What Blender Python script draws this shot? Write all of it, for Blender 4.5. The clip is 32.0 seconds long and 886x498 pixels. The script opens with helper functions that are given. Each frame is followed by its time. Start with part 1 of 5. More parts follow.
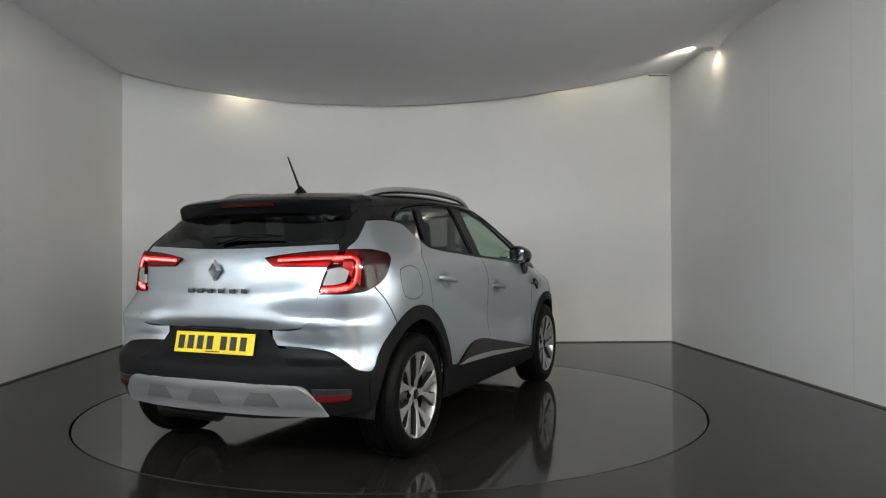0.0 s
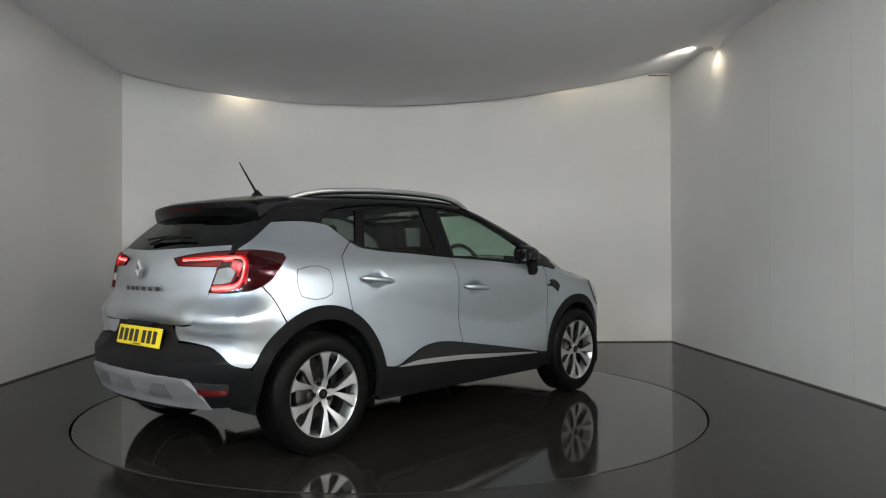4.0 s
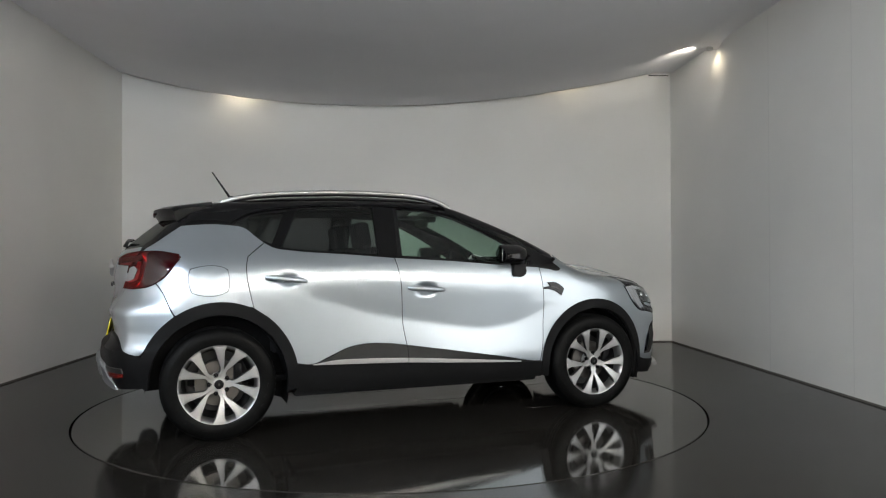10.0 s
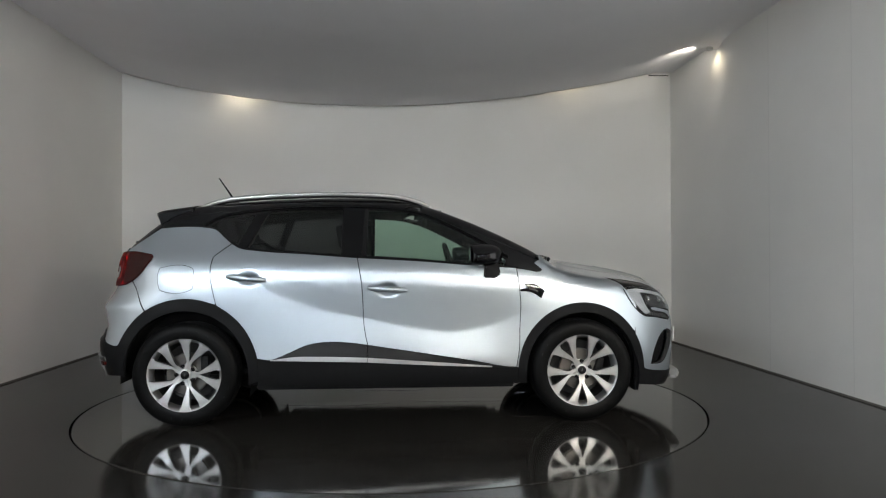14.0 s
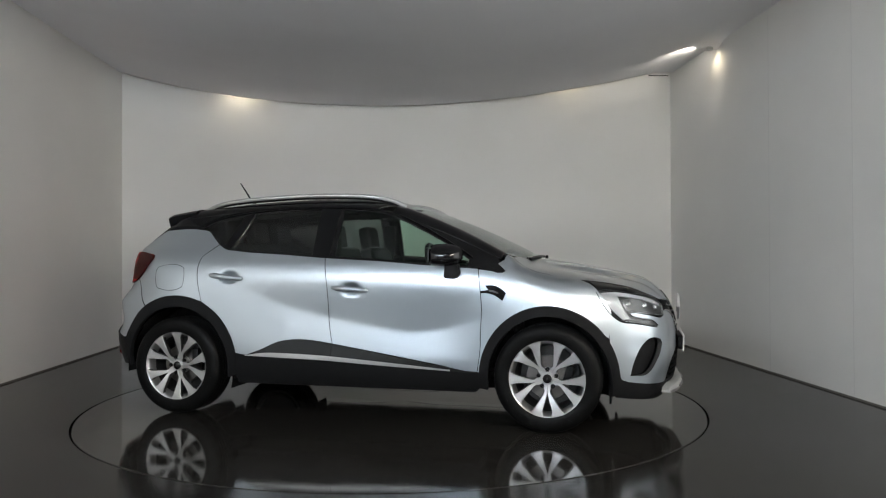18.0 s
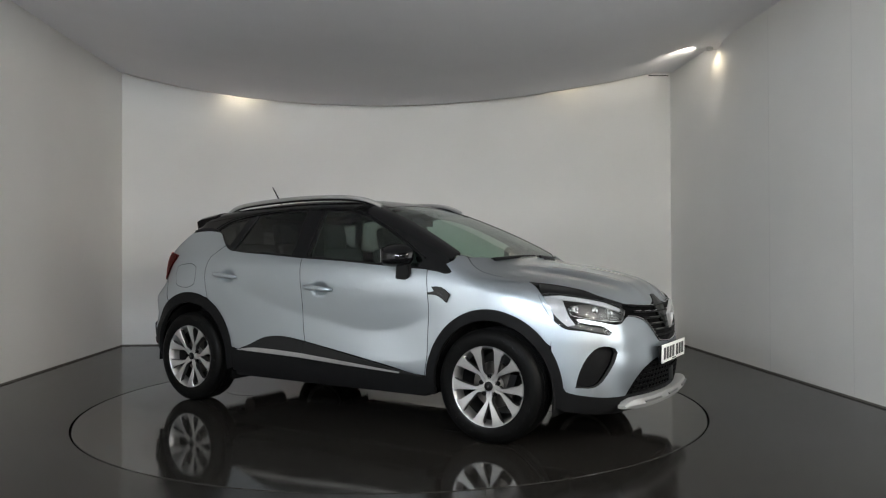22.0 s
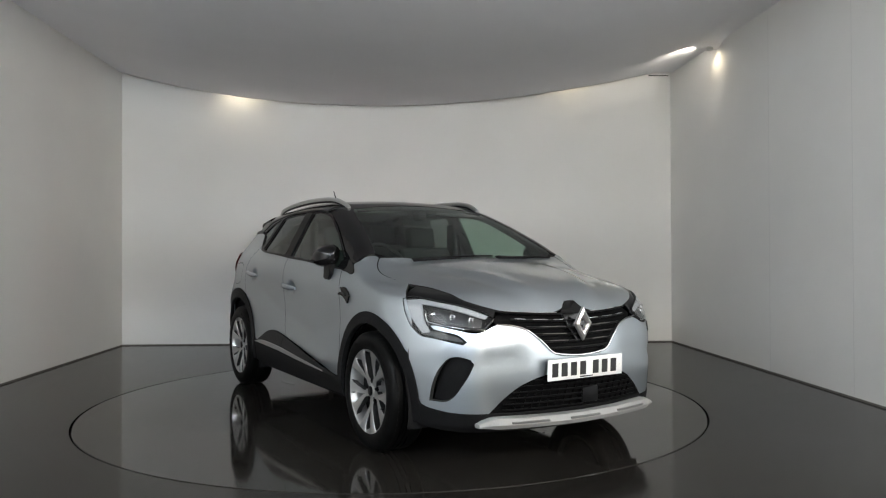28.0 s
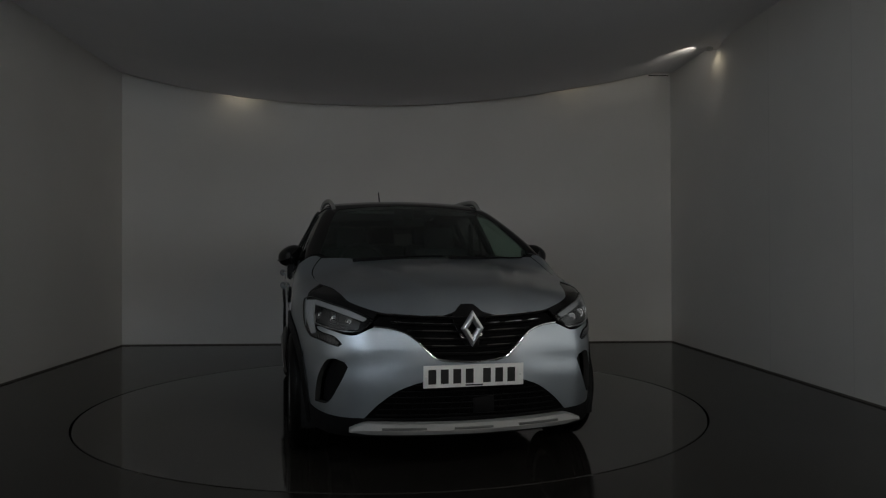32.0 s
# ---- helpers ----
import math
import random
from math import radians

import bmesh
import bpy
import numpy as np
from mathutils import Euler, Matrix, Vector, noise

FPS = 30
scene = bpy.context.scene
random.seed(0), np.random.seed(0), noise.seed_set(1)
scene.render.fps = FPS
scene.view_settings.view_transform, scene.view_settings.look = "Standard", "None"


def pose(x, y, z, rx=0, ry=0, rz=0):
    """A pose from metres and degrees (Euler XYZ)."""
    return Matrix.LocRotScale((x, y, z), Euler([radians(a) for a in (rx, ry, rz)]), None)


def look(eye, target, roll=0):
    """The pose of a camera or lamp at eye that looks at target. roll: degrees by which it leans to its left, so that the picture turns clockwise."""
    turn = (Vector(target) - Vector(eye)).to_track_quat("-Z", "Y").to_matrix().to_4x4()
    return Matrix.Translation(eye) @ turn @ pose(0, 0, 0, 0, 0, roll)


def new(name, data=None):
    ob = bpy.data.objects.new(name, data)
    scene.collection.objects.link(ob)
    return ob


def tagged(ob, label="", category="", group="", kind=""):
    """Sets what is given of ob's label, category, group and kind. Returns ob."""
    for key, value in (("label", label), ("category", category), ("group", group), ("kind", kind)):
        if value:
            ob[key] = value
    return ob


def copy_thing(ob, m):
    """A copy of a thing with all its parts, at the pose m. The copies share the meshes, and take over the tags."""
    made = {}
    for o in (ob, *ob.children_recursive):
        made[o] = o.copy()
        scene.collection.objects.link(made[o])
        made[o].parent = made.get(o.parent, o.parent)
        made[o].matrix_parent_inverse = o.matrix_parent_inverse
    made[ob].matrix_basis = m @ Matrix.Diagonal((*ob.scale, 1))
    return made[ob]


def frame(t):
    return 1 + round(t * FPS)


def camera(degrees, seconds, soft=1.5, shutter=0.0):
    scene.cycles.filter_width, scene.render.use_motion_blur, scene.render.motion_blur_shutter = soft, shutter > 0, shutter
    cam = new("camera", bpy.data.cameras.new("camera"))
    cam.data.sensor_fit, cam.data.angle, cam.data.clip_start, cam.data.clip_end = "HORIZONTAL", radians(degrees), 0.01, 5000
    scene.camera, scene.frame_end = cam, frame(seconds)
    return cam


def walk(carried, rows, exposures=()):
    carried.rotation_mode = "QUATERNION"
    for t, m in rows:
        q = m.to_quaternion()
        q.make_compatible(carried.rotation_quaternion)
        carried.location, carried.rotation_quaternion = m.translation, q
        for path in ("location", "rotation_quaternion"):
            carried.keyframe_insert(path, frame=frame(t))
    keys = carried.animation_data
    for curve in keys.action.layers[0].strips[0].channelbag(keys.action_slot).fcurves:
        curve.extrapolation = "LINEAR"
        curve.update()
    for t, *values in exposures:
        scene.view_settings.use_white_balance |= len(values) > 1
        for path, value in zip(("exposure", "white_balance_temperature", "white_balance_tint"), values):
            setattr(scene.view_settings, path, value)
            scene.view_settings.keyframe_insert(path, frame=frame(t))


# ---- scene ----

# ---- camera: it stands still ----
cam = camera(61.724, 32.0, soft=1.2)
EYE, AIM, LEAN = (0.0000, -5.7838, 1.1210), (0.3094, -0.7936, 1.1648), -0.232
BASE = 0.93
FADE = [(t, BASE + e) for t, e in ((0.0, 0.08), (8.0, 0.0), (14.0, -0.1), (20.0, 0.06), (24.0, 0.12), (28.3, 0.22), (29.0, -0.1), (30.0, -0.78), (31.0, -1.45), (32.0, -2.35))]
walk(cam, [(0.0, look(EYE, AIM, LEAN)), (32.0, look(EYE, AIM, LEAN))], FADE)

# how far the turntable has turned, second by second
TURN = [(0, 62.951), (2, 53.532), (4, 44.257), (6, 35.129), (8, 26.136), (10, 17.257), (12, 8.461), (14, -0.289), (16, -9.027), (18, -17.789), (20, -26.604), (22, -35.493), (24, -44.465), (26, -53.512), (28, -62.611), (30, -71.714), (32, -80.75)]
CAR_X, CAR_Y = -0.0689, 0.0450
TABLE_R = 2.283

# ---- world: the room is closed, no daylight ----
world = bpy.data.worlds.new("world")
scene.world = world
world.use_nodes = True
world.node_tree.nodes["Background"].inputs[0].default_value = (0.5, 0.5, 0.5, 1)
world.node_tree.nodes["Background"].inputs[1].default_value = 0.0

# strengths of the hall tubes: side rows, added low fill rows, slim rows
TUBE_LIGHT, LOW_FILL, SLIM_LIGHT = 132.0, 92.0, 60.0
# glow of the fill panels added out of view on both side walls
FILL_GLOW = 1.1
SPOT_WATTS = 9.0

# ---- materials ----
def mat(name, color, rough=0.5, metal=0.0, coat=0.0, coat_rough=0.04, spec=0.5, grain=None, bump=0.0, bump_scale=200.0, vary=0.0, vary_scale=3.0, emit=None, strength=0.0, wear=0.0):
    """A principled material: colour varied at a large scale, roughness at a fine one, and a fine relief."""
    m = bpy.data.materials.new(name)
    m.use_nodes = True
    nt = m.node_tree
    b = nt.nodes["Principled BSDF"]
    b.inputs["Base Color"].default_value = (*color, 1)
    b.inputs["Roughness"].default_value = rough
    b.inputs["Metallic"].default_value = metal
    b.inputs["Coat Weight"].default_value = coat
    b.inputs["Coat Roughness"].default_value = coat_rough
    b.inputs["Specular IOR Level"].default_value = spec
    tc = nt.nodes.new("ShaderNodeTexCoord")
    if vary:
        n = nt.nodes.new("ShaderNodeTexNoise")
        n.inputs["Scale"].default_value, n.inputs["Detail"].default_value = vary_scale, 6
        nt.links.new(tc.outputs["Object"], n.inputs["Vector"])
        mix = nt.nodes.new("ShaderNodeMix")
        mix.data_type = "RGBA"
        mix.inputs["A"].default_value = (*[c * (1 - vary) for c in color], 1)
        mix.inputs["B"].default_value = (*[min(1, c * (1 + vary)) for c in color], 1)
        nt.links.new(n.outputs["Fac"], mix.inputs["Factor"])
        nt.links.new(mix.outputs["Result"], b.inputs["Base Color"])
        if wear:
            r = nt.nodes.new("ShaderNodeMapRange")
            r.inputs["To Min"].default_value, r.inputs["To Max"].default_value = max(0, rough - wear), rough + wear
            n2 = nt.nodes.new("ShaderNodeTexNoise")
            n2.inputs["Scale"].default_value, n2.inputs["Detail"].default_value = vary_scale * 4, 8
            nt.links.new(tc.outputs["Object"], n2.inputs["Vector"])
            nt.links.new(n2.outputs["Fac"], r.inputs["Value"])
            nt.links.new(r.outputs["Result"], b.inputs["Roughness"])
    if bump:
        n = nt.nodes.new("ShaderNodeTexNoise")
        n.inputs["Scale"].default_value, n.inputs["Detail"].default_value = bump_scale, 4
        nt.links.new(tc.outputs["Object"], n.inputs["Vector"])
        bp = nt.nodes.new("ShaderNodeBump")
        bp.inputs["Strength"].default_value, bp.inputs["Distance"].default_value = bump, 0.002
        nt.links.new(n.outputs["Fac"], bp.inputs["Height"])
        nt.links.new(bp.outputs["Normal"], b.inputs["Normal"])
    if emit:
        b.inputs["Emission Color"].default_value = (*emit, 1)
        b.inputs["Emission Strength"].default_value = strength
    return m


def glass(name, tint, gloss=0.03, most=0.85, least=0.055):
    """A thin tinted pane: light goes straight through, coloured, under a clear reflection."""
    m = bpy.data.materials.new(name)
    m.use_nodes = True
    nt = m.node_tree
    nt.nodes.remove(nt.nodes["Principled BSDF"])
    tr, gl, mx, lw, pw, sc = (nt.nodes.new(k) for k in ("ShaderNodeBsdfTransparent", "ShaderNodeBsdfGlossy", "ShaderNodeMixShader", "ShaderNodeLayerWeight", "ShaderNodeMath", "ShaderNodeMath"))
    tr.inputs["Color"].default_value = (*tint, 1)
    gl.inputs["Roughness"].default_value = gloss
    gl.inputs["Color"].default_value = (0.9, 0.93, 0.92, 1)
    lw.inputs["Blend"].default_value = 0.5
    pw.operation, pw.inputs[1].default_value = "POWER", 4.0
    sc.operation, sc.inputs[1].default_value, sc.inputs[2].default_value = "MULTIPLY_ADD", most, least
    nt.links.new(lw.outputs["Facing"], pw.inputs[0])
    nt.links.new(pw.outputs[0], sc.inputs[0])
    nt.links.new(sc.outputs[0], mx.inputs[0])
    nt.links.new(tr.outputs[0], mx.inputs[1])
    nt.links.new(gl.outputs[0], mx.inputs[2])
    nt.links.new(mx.outputs[0], nt.nodes["Material Output"].inputs[0])
    return m


WALL = mat("white_emulsion", (0.78, 0.77, 0.745), 0.75, vary=0.07, vary_scale=0.9, bump=0.25, bump_scale=60, wear=0.08)
FABRIC = mat("stretched_fabric", (0.76, 0.755, 0.775), 0.8, vary=0.03, vary_scale=2.0, bump=0.1, bump_scale=300)
FLOOR = mat("polished_dark_floor", (0.0145, 0.0133, 0.012), 0.14, spec=0.12, vary=0.25, vary_scale=2.5, wear=0.05, bump=0.05, bump_scale=9)
TABLE = mat("turntable_top", (0.017, 0.0155, 0.0138), 0.07, spec=0.30, vary=0.3, vary_scale=2.2, wear=0.06, bump=0.09, bump_scale=8)
WET = mat("wet_film", (0.005, 0.0048, 0.0045), 0.02, spec=0.45, vary=0.2, vary_scale=6, bump=0.03, bump_scale=30)
DARK = mat("dark_gap", (0.01, 0.01, 0.01), 0.9)
DIRT = mat("wall_foot_dirt", (0.13, 0.122, 0.108), 0.9, vary=0.5, vary_scale=14)
JOINT = mat("filled_wall_joint", (0.71, 0.70, 0.68), 0.8, vary=0.06, vary_scale=9)
LAMP_METAL = mat("lamp_white_metal", (0.6, 0.6, 0.58), 0.4, metal=0.3)
HALL_WALL = mat("dark_hall_wall", (0.06, 0.06, 0.063), 0.8, vary=0.2, vary_scale=1.5)
FILL_LIGHT = mat("fill_glow", (1, 1, 1), 0.5, emit=(0.985, 1.0, 0.995), strength=FILL_GLOW)
FILL_DIM = mat("dim_fill_glow", (1, 1, 1), 0.5, emit=(0.985, 1.0, 0.995), strength=FILL_GLOW * .3)
COOL, WARM = (0.90, 1.0, 1.10), (1.06, 1.0, 0.89)
TUBE_GLOW = [mat("tube_glow", (1, 1, 1), 0.5, emit=c, strength=TUBE_LIGHT) for c in (COOL, WARM)]
LOW_FILL_GLOW = [mat("low_fill_glow", (1, 1, 1), 0.5, emit=c, strength=LOW_FILL) for c in (COOL, WARM)]
SLIM_GLOW = mat("slim_tube_glow", (1, 1, 1), 0.5, emit=(0.97, 1.0, 1.03), strength=SLIM_LIGHT)
CONCRETE = mat("worn_concrete", (0.13, 0.128, 0.125), 0.7, vary=0.15, vary_scale=2.0, bump=0.2, bump_scale=40)

PAINT = mat("silver_metallic_paint", (0.45, 0.50, 0.54), 0.34, metal=0.92, coat=1.0, coat_rough=0.025, vary=0.02, vary_scale=900)
GLOSS = mat("gloss_black_paint", (0.004, 0.004, 0.0045), 0.3, coat=0.8, spec=0.0, vary=0.1, vary_scale=300)
PLASTIC = mat("black_grained_plastic", (0.006, 0.006, 0.0064), 0.50, spec=0.11, vary=0.15, vary_scale=30, bump=0.3, bump_scale=900)
CLADDING = mat("satin_door_cladding", (0.010, 0.010, 0.0105), 0.40, spec=0.17, vary=0.15, vary_scale=30, bump=0.2, bump_scale=900)
INTAKE = mat("matt_black_intake", (0.003, 0.003, 0.0032), 0.6, spec=0.05, vary=0.2, vary_scale=40)
SPOILER = mat("black_spoiler_paint", (0.004, 0.004, 0.0045), 0.22, spec=0.10, vary=0.1, vary_scale=60)
SATIN = mat("satin_black_trim", (0.004, 0.004, 0.0045), 0.40, spec=0.15, vary=0.1, vary_scale=60)
CHROME = mat("bright_chrome", (0.78, 0.78, 0.78), 0.10, metal=1.0, vary=0.02, vary_scale=20)
SKID = mat("silver_skid_paint", (0.27, 0.27, 0.265), 0.45, metal=0.2, vary=0.03, vary_scale=60)
# same silver paint, darkened since less light falls on the rear plate
SKID_REAR = mat("dim_lit_silver_skid_paint", (0.185, 0.186, 0.188), 0.42, metal=0.25, vary=0.03, vary_scale=60)
SKID_GREY = mat("grey_skid_paint", (0.115, 0.115, 0.113), 0.42, metal=0.3, vary=0.03, vary_scale=60)
ALLOY = mat("machined_alloy", (0.52, 0.518, 0.512), 0.32, metal=0.85, coat=0.5, vary=0.03, vary_scale=40)
# darker alloy; on barrel and spoke sides it paints shade inside the wheel
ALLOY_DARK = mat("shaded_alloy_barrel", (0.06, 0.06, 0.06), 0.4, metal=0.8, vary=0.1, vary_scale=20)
RUBBER = mat("tyre_rubber", (0.003, 0.003, 0.003), 0.45, spec=0.09, vary=0.2, vary_scale=12, bump=0.2, bump_scale=300)
STEEL = mat("brake_steel", (0.16, 0.15, 0.14), 0.35, metal=1.0, vary=0.1, vary_scale=30)
CABIN = mat("dark_cabin_trim", (0.010, 0.010, 0.0105), 0.7, spec=0.12, vary=0.2, vary_scale=15, bump=0.2, bump_scale=400)
CLOTH = mat("dark_seat_cloth", (0.018, 0.018, 0.02), 0.9, vary=0.2, vary_scale=40, bump=0.4, bump_scale=700)
LINER = mat("grey_headlining", (0.05, 0.05, 0.049), 0.9, vary=0.04, vary_scale=20)
CLEAR = glass("clear_green_glass", (0.62, 0.78, 0.69))
PRIVACY = glass("privacy_glass", (0.24, 0.255, 0.25), 0.03, 0.6)
PRIVACY_REAR = glass("rear_privacy_glass", (0.10, 0.105, 0.10), 0.03, 0.5)
LENS = glass("clear_lens", (0.93, 0.94, 0.95))
RED_LENS = glass("dark_red_lens", (0.72, 0.09, 0.09), 0.02, 0.14, 0.04)
RED_BODY = mat("red_lamp_body", (0.03, 0.001, 0.001), 0.45, spec=0.05)
VANE = mat("glow_blocking_vane", (0.006, 0.0005, 0.0005), 0.6, spec=0.05)
RED_GLOW = mat("red_light_guide", (0.9, 0.1, 0.08), 0.3, emit=(1.0, 0.40, 0.36), strength=10.0)
RED_HALO = mat("red_lamp_halo", (0.5, 0.02, 0.02), 0.4, emit=(1.0, 0.03, 0.025), strength=2.0)
MIRROR = mat("mirror_glass", (0.30, 0.31, 0.32), 0.04, metal=1.0)
RED_REFLECT = mat("red_reflector", (0.11, 0.006, 0.005), 0.25, coat=1.0)
WHITE_GUIDE = mat("pale_light_guide", (0.36, 0.37, 0.38), 0.25, coat=1.0)
YELLOW = mat("yellow_plate", (0.80, 0.62, 0.01), 0.4, vary=0.03, vary_scale=30)
WHITE_PLATE = mat("white_plate", (0.78, 0.78, 0.76), 0.4, vary=0.03, vary_scale=30)
BLACK_INK = mat("black_ink", (0.01, 0.01, 0.01), 0.5)

# ---- mesh helpers ----
def mesh_ob(name, verts, faces, material, parent=None, label="", smooth=False, normals=None):
    me = bpy.data.meshes.new(name)
    me.from_pydata([tuple(map(float, v)) for v in verts], [], faces)
    me.materials.append(material)
    if smooth or normals is not None:
        me.polygons.foreach_set("use_smooth", [True] * len(me.polygons))
    if normals is not None:
        me.normals_split_custom_set_from_vertices([tuple(map(float, n)) for n in normals])
    ob = new(name, me)
    if parent:
        ob.parent = parent
    if label:
        ob["label"] = label
    return ob


def part(name, bm, material, parent=None, label="", smooth=True, angle=35):
    """Links a bmesh as one mesh object, under a thing or a part."""
    bmesh.ops.recalc_face_normals(bm, faces=bm.faces)
    me = bpy.data.meshes.new(name)
    for e in bm.edges:
        e.smooth = len(e.link_faces) == 2 and e.calc_face_angle(0) < radians(angle)
    for f in bm.faces:
        f.smooth = smooth
    bm.to_mesh(me)
    bm.free()
    me.materials.append(material)
    ob = new(name, me)
    if parent:
        ob.parent = parent
    if label:
        ob["label"] = label
    return ob


def box(cx, cy, cz, sx, sy, sz, bevel=0.0, m=None, bm=None, seg=2):
    bm = bm or bmesh.new()
    r = bmesh.ops.create_cube(bm, size=1, matrix=Matrix.LocRotScale((cx, cy, cz), None, (sx, sy, sz)))
    if bevel:
        es = list({e for v in r["verts"] for e in v.link_edges})
        r2 = bmesh.ops.bevel(bm, geom=es, offset=bevel, segments=seg, affect="EDGES", profile=0.6)
        vs = list({v for f in r2["faces"] for v in f.verts} | {v for v in r["verts"] if v.is_valid})
    else:
        vs = r["verts"]
    if m is not None:
        bmesh.ops.transform(bm, matrix=m, verts=[v for v in vs if v.is_valid])
    return bm


def lathe(profile, n=48, axis="y"):
    """A turned form from (radius, along) points."""
    bm = bmesh.new()
    rings = []
    for r, a in profile:
        ring = []
        for i in range(n):
            t = 2 * math.pi * i / n
            c, s = r * math.cos(t), r * math.sin(t)
            ring.append(bm.verts.new((c, a, s) if axis == "y" else (c, s, a)))
        rings.append(ring)
    for p, q in zip(rings, rings[1:]):
        for i in range(n):
            bm.faces.new((p[i], p[(i + 1) % n], q[(i + 1) % n], q[i]))
    return bm


def tube(pts, radius, n=8, bm=None, flat=1.0):
    """A bar along points; radius may be one number or one a point."""
    bm = bm or bmesh.new()
    pts = [Vector(p) for p in pts]
    rad = radius if isinstance(radius, (list, tuple)) else [radius] * len(pts)
    rings = []
    for i, p in enumerate(pts):
        d = (pts[min(i + 1, len(pts) - 1)] - pts[max(i - 1, 0)]).normalized()
        u = d.cross(Vector((0, 0, 1)))
        u = u.normalized() if u.length > 1e-3 else Vector((1, 0, 0))
        w = u.cross(d)
        rings.append([bm.verts.new(p + u * (rad[i] * math.cos(2 * math.pi * k / n)) + w * (flat * rad[i] * math.sin(2 * math.pi * k / n))) for k in range(n)])
    for a, b in zip(rings, rings[1:]):
        for k in range(n):
            bm.faces.new((a[k], a[(k + 1) % n], b[(k + 1) % n], b[k]))
    bm.faces.new(rings[0]), bm.faces.new(rings[-1])
    return bm


def prism(outline, lo, hi, axis="z", bm=None):
    """An outline (two coordinates) pushed from lo to hi along an axis."""
    bm = bm or bmesh.new()
    def at(u, v, w):
        return {"z": (u, v, w), "y": (u, w, v), "x": (w, u, v)}[axis]
    a = [bm.verts.new(at(u, v, lo)) for u, v in outline]
    b = [bm.verts.new(at(u, v, hi)) for u, v in outline]
    bm.faces.new(a), bm.faces.new(b)
    for i in range(len(a)):
        j = (i + 1) % len(a)
        bm.faces.new((a[i], a[j], b[j], b[i]))
    return bm


# ---- the room ----
LEFT_X, RIGHT_X, BACK_L, BACK_R, FRONT_Y, CEIL = -3.50, 3.525, 3.815, 3.566, -13.5, 3.45
HALL_Y = -5.0
BOOTH_Y = -5.4


def slab(name, pts, lo, hi, material, label, category):
    ob = part(name, prism(pts, lo, hi), material, smooth=False)
    return tagged(ob, label, category, kind="structure")


def room():
    hole = [(TABLE_R * math.cos(2 * math.pi * i / 128), TABLE_R * math.sin(2 * math.pi * i / 128)) for i in range(128)]
    # floor with a round opening for the turntable
    bm = bmesh.new()
    outer = [(4.2, HALL_Y), (4.2, 4.6), (-4.2, 4.6), (-4.2, HALL_Y)]
    ring = [bm.verts.new((x, y, 0)) for x, y in hole]
    low = [bm.verts.new((x, y, -0.12)) for x, y in hole]
    rim = []
    for x, y in hole:
        k = min(4.2 / max(abs(x), 1e-6), (4.6 if y > 0 else -HALL_Y) / max(abs(y), 1e-6))
        rim.append(bm.verts.new((x * k, y * k, 0)))
    corner = {i: bm.verts.new((x, y, 0)) for i, (x, y) in enumerate(outer)}
    for i in range(128):
        j = (i + 1) % 128
        bm.faces.new((ring[i], rim[i], rim[j], ring[j]))
        bm.faces.new((low[i], ring[i], ring[j], low[j]))
        for c in corner.values():
            a, b = rim[i].co, rim[j].co
            on = abs(abs(a.x) - 4.2) < 1e-4 and abs(abs(b.x) - 4.2) > 1e-4 or abs(abs(b.x) - 4.2) < 1e-4 and abs(abs(a.x) - 4.2) > 1e-4
            if on and (c.co - a).length < 1.0 and (c.co - b).length < 1.0:
                bm.faces.new((rim[i], c, rim[j]))
    tagged(part("floor", bm, FLOOR, smooth=False), "polished dark grey-brown resin floor, mirror-like and damp", "floor", kind="structure")
    tagged(part("floor_pit", prism([(x * 1.02, y * 1.02) for x, y in hole], -0.20, -0.12), DARK, smooth=False), "dark pit under the turntable rim", "floor", kind="structure")
    slab("floor_hall", [(-4.2, FRONT_Y - .2), (4.2, FRONT_Y - .2), (4.2, HALL_Y), (-4.2, HALL_Y)], -0.1, 0.0, CONCRETE, "grey concrete floor of the hall behind the booth", "floor")
    slab("wall_left", [(LEFT_X - .15, BOOTH_Y), (LEFT_X, BOOTH_Y), (LEFT_X + .035, BACK_L), (LEFT_X - .15, BACK_L)], -0.05, 3.9, WALL, "white painted plaster wall, lightly scuffed", "wall")
    for name, x in (("wall_hall_left", LEFT_X - .15), ("wall_hall_right", RIGHT_X)):
        slab(name, [(x, FRONT_Y), (x + .15, FRONT_Y), (x + .15, BOOTH_Y), (x, BOOTH_Y)], -0.05, 3.9, HALL_WALL, "dark plain hall wall behind the booth", "wall")
    slab("wall_right", [(RIGHT_X, BOOTH_Y), (RIGHT_X + .15, BOOTH_Y), (RIGHT_X + .15, BACK_R), (RIGHT_X, BACK_R)], -0.05, 3.9, WALL, "white painted plaster wall with faint vertical joints", "wall")
    slab("wall_back", [(LEFT_X - .15, BACK_L), (RIGHT_X + .15, BACK_R - .005), (RIGHT_X + .15, BACK_R + .25), (LEFT_X - .15, BACK_L + .2)], -0.05, 3.9, WALL, "white painted plaster wall behind the turntable", "wall")
    slab("wall_front", [(LEFT_X - .15, FRONT_Y - .15), (RIGHT_X + .15, FRONT_Y - .15), (RIGHT_X + .15, FRONT_Y), (LEFT_X - .15, FRONT_Y)], -0.05, 3.9, HALL_WALL, "plain dark grey hall wall", "wall")
    slab("ceiling_slab", [(LEFT_X - .15, FRONT_Y - .15), (RIGHT_X + .15, FRONT_Y - .15), (RIGHT_X + .15, 4.1), (LEFT_X - .15, 4.1)], 3.9, 4.0, HALL_WALL, "grey painted slab above the stretched ceiling", "ceiling")
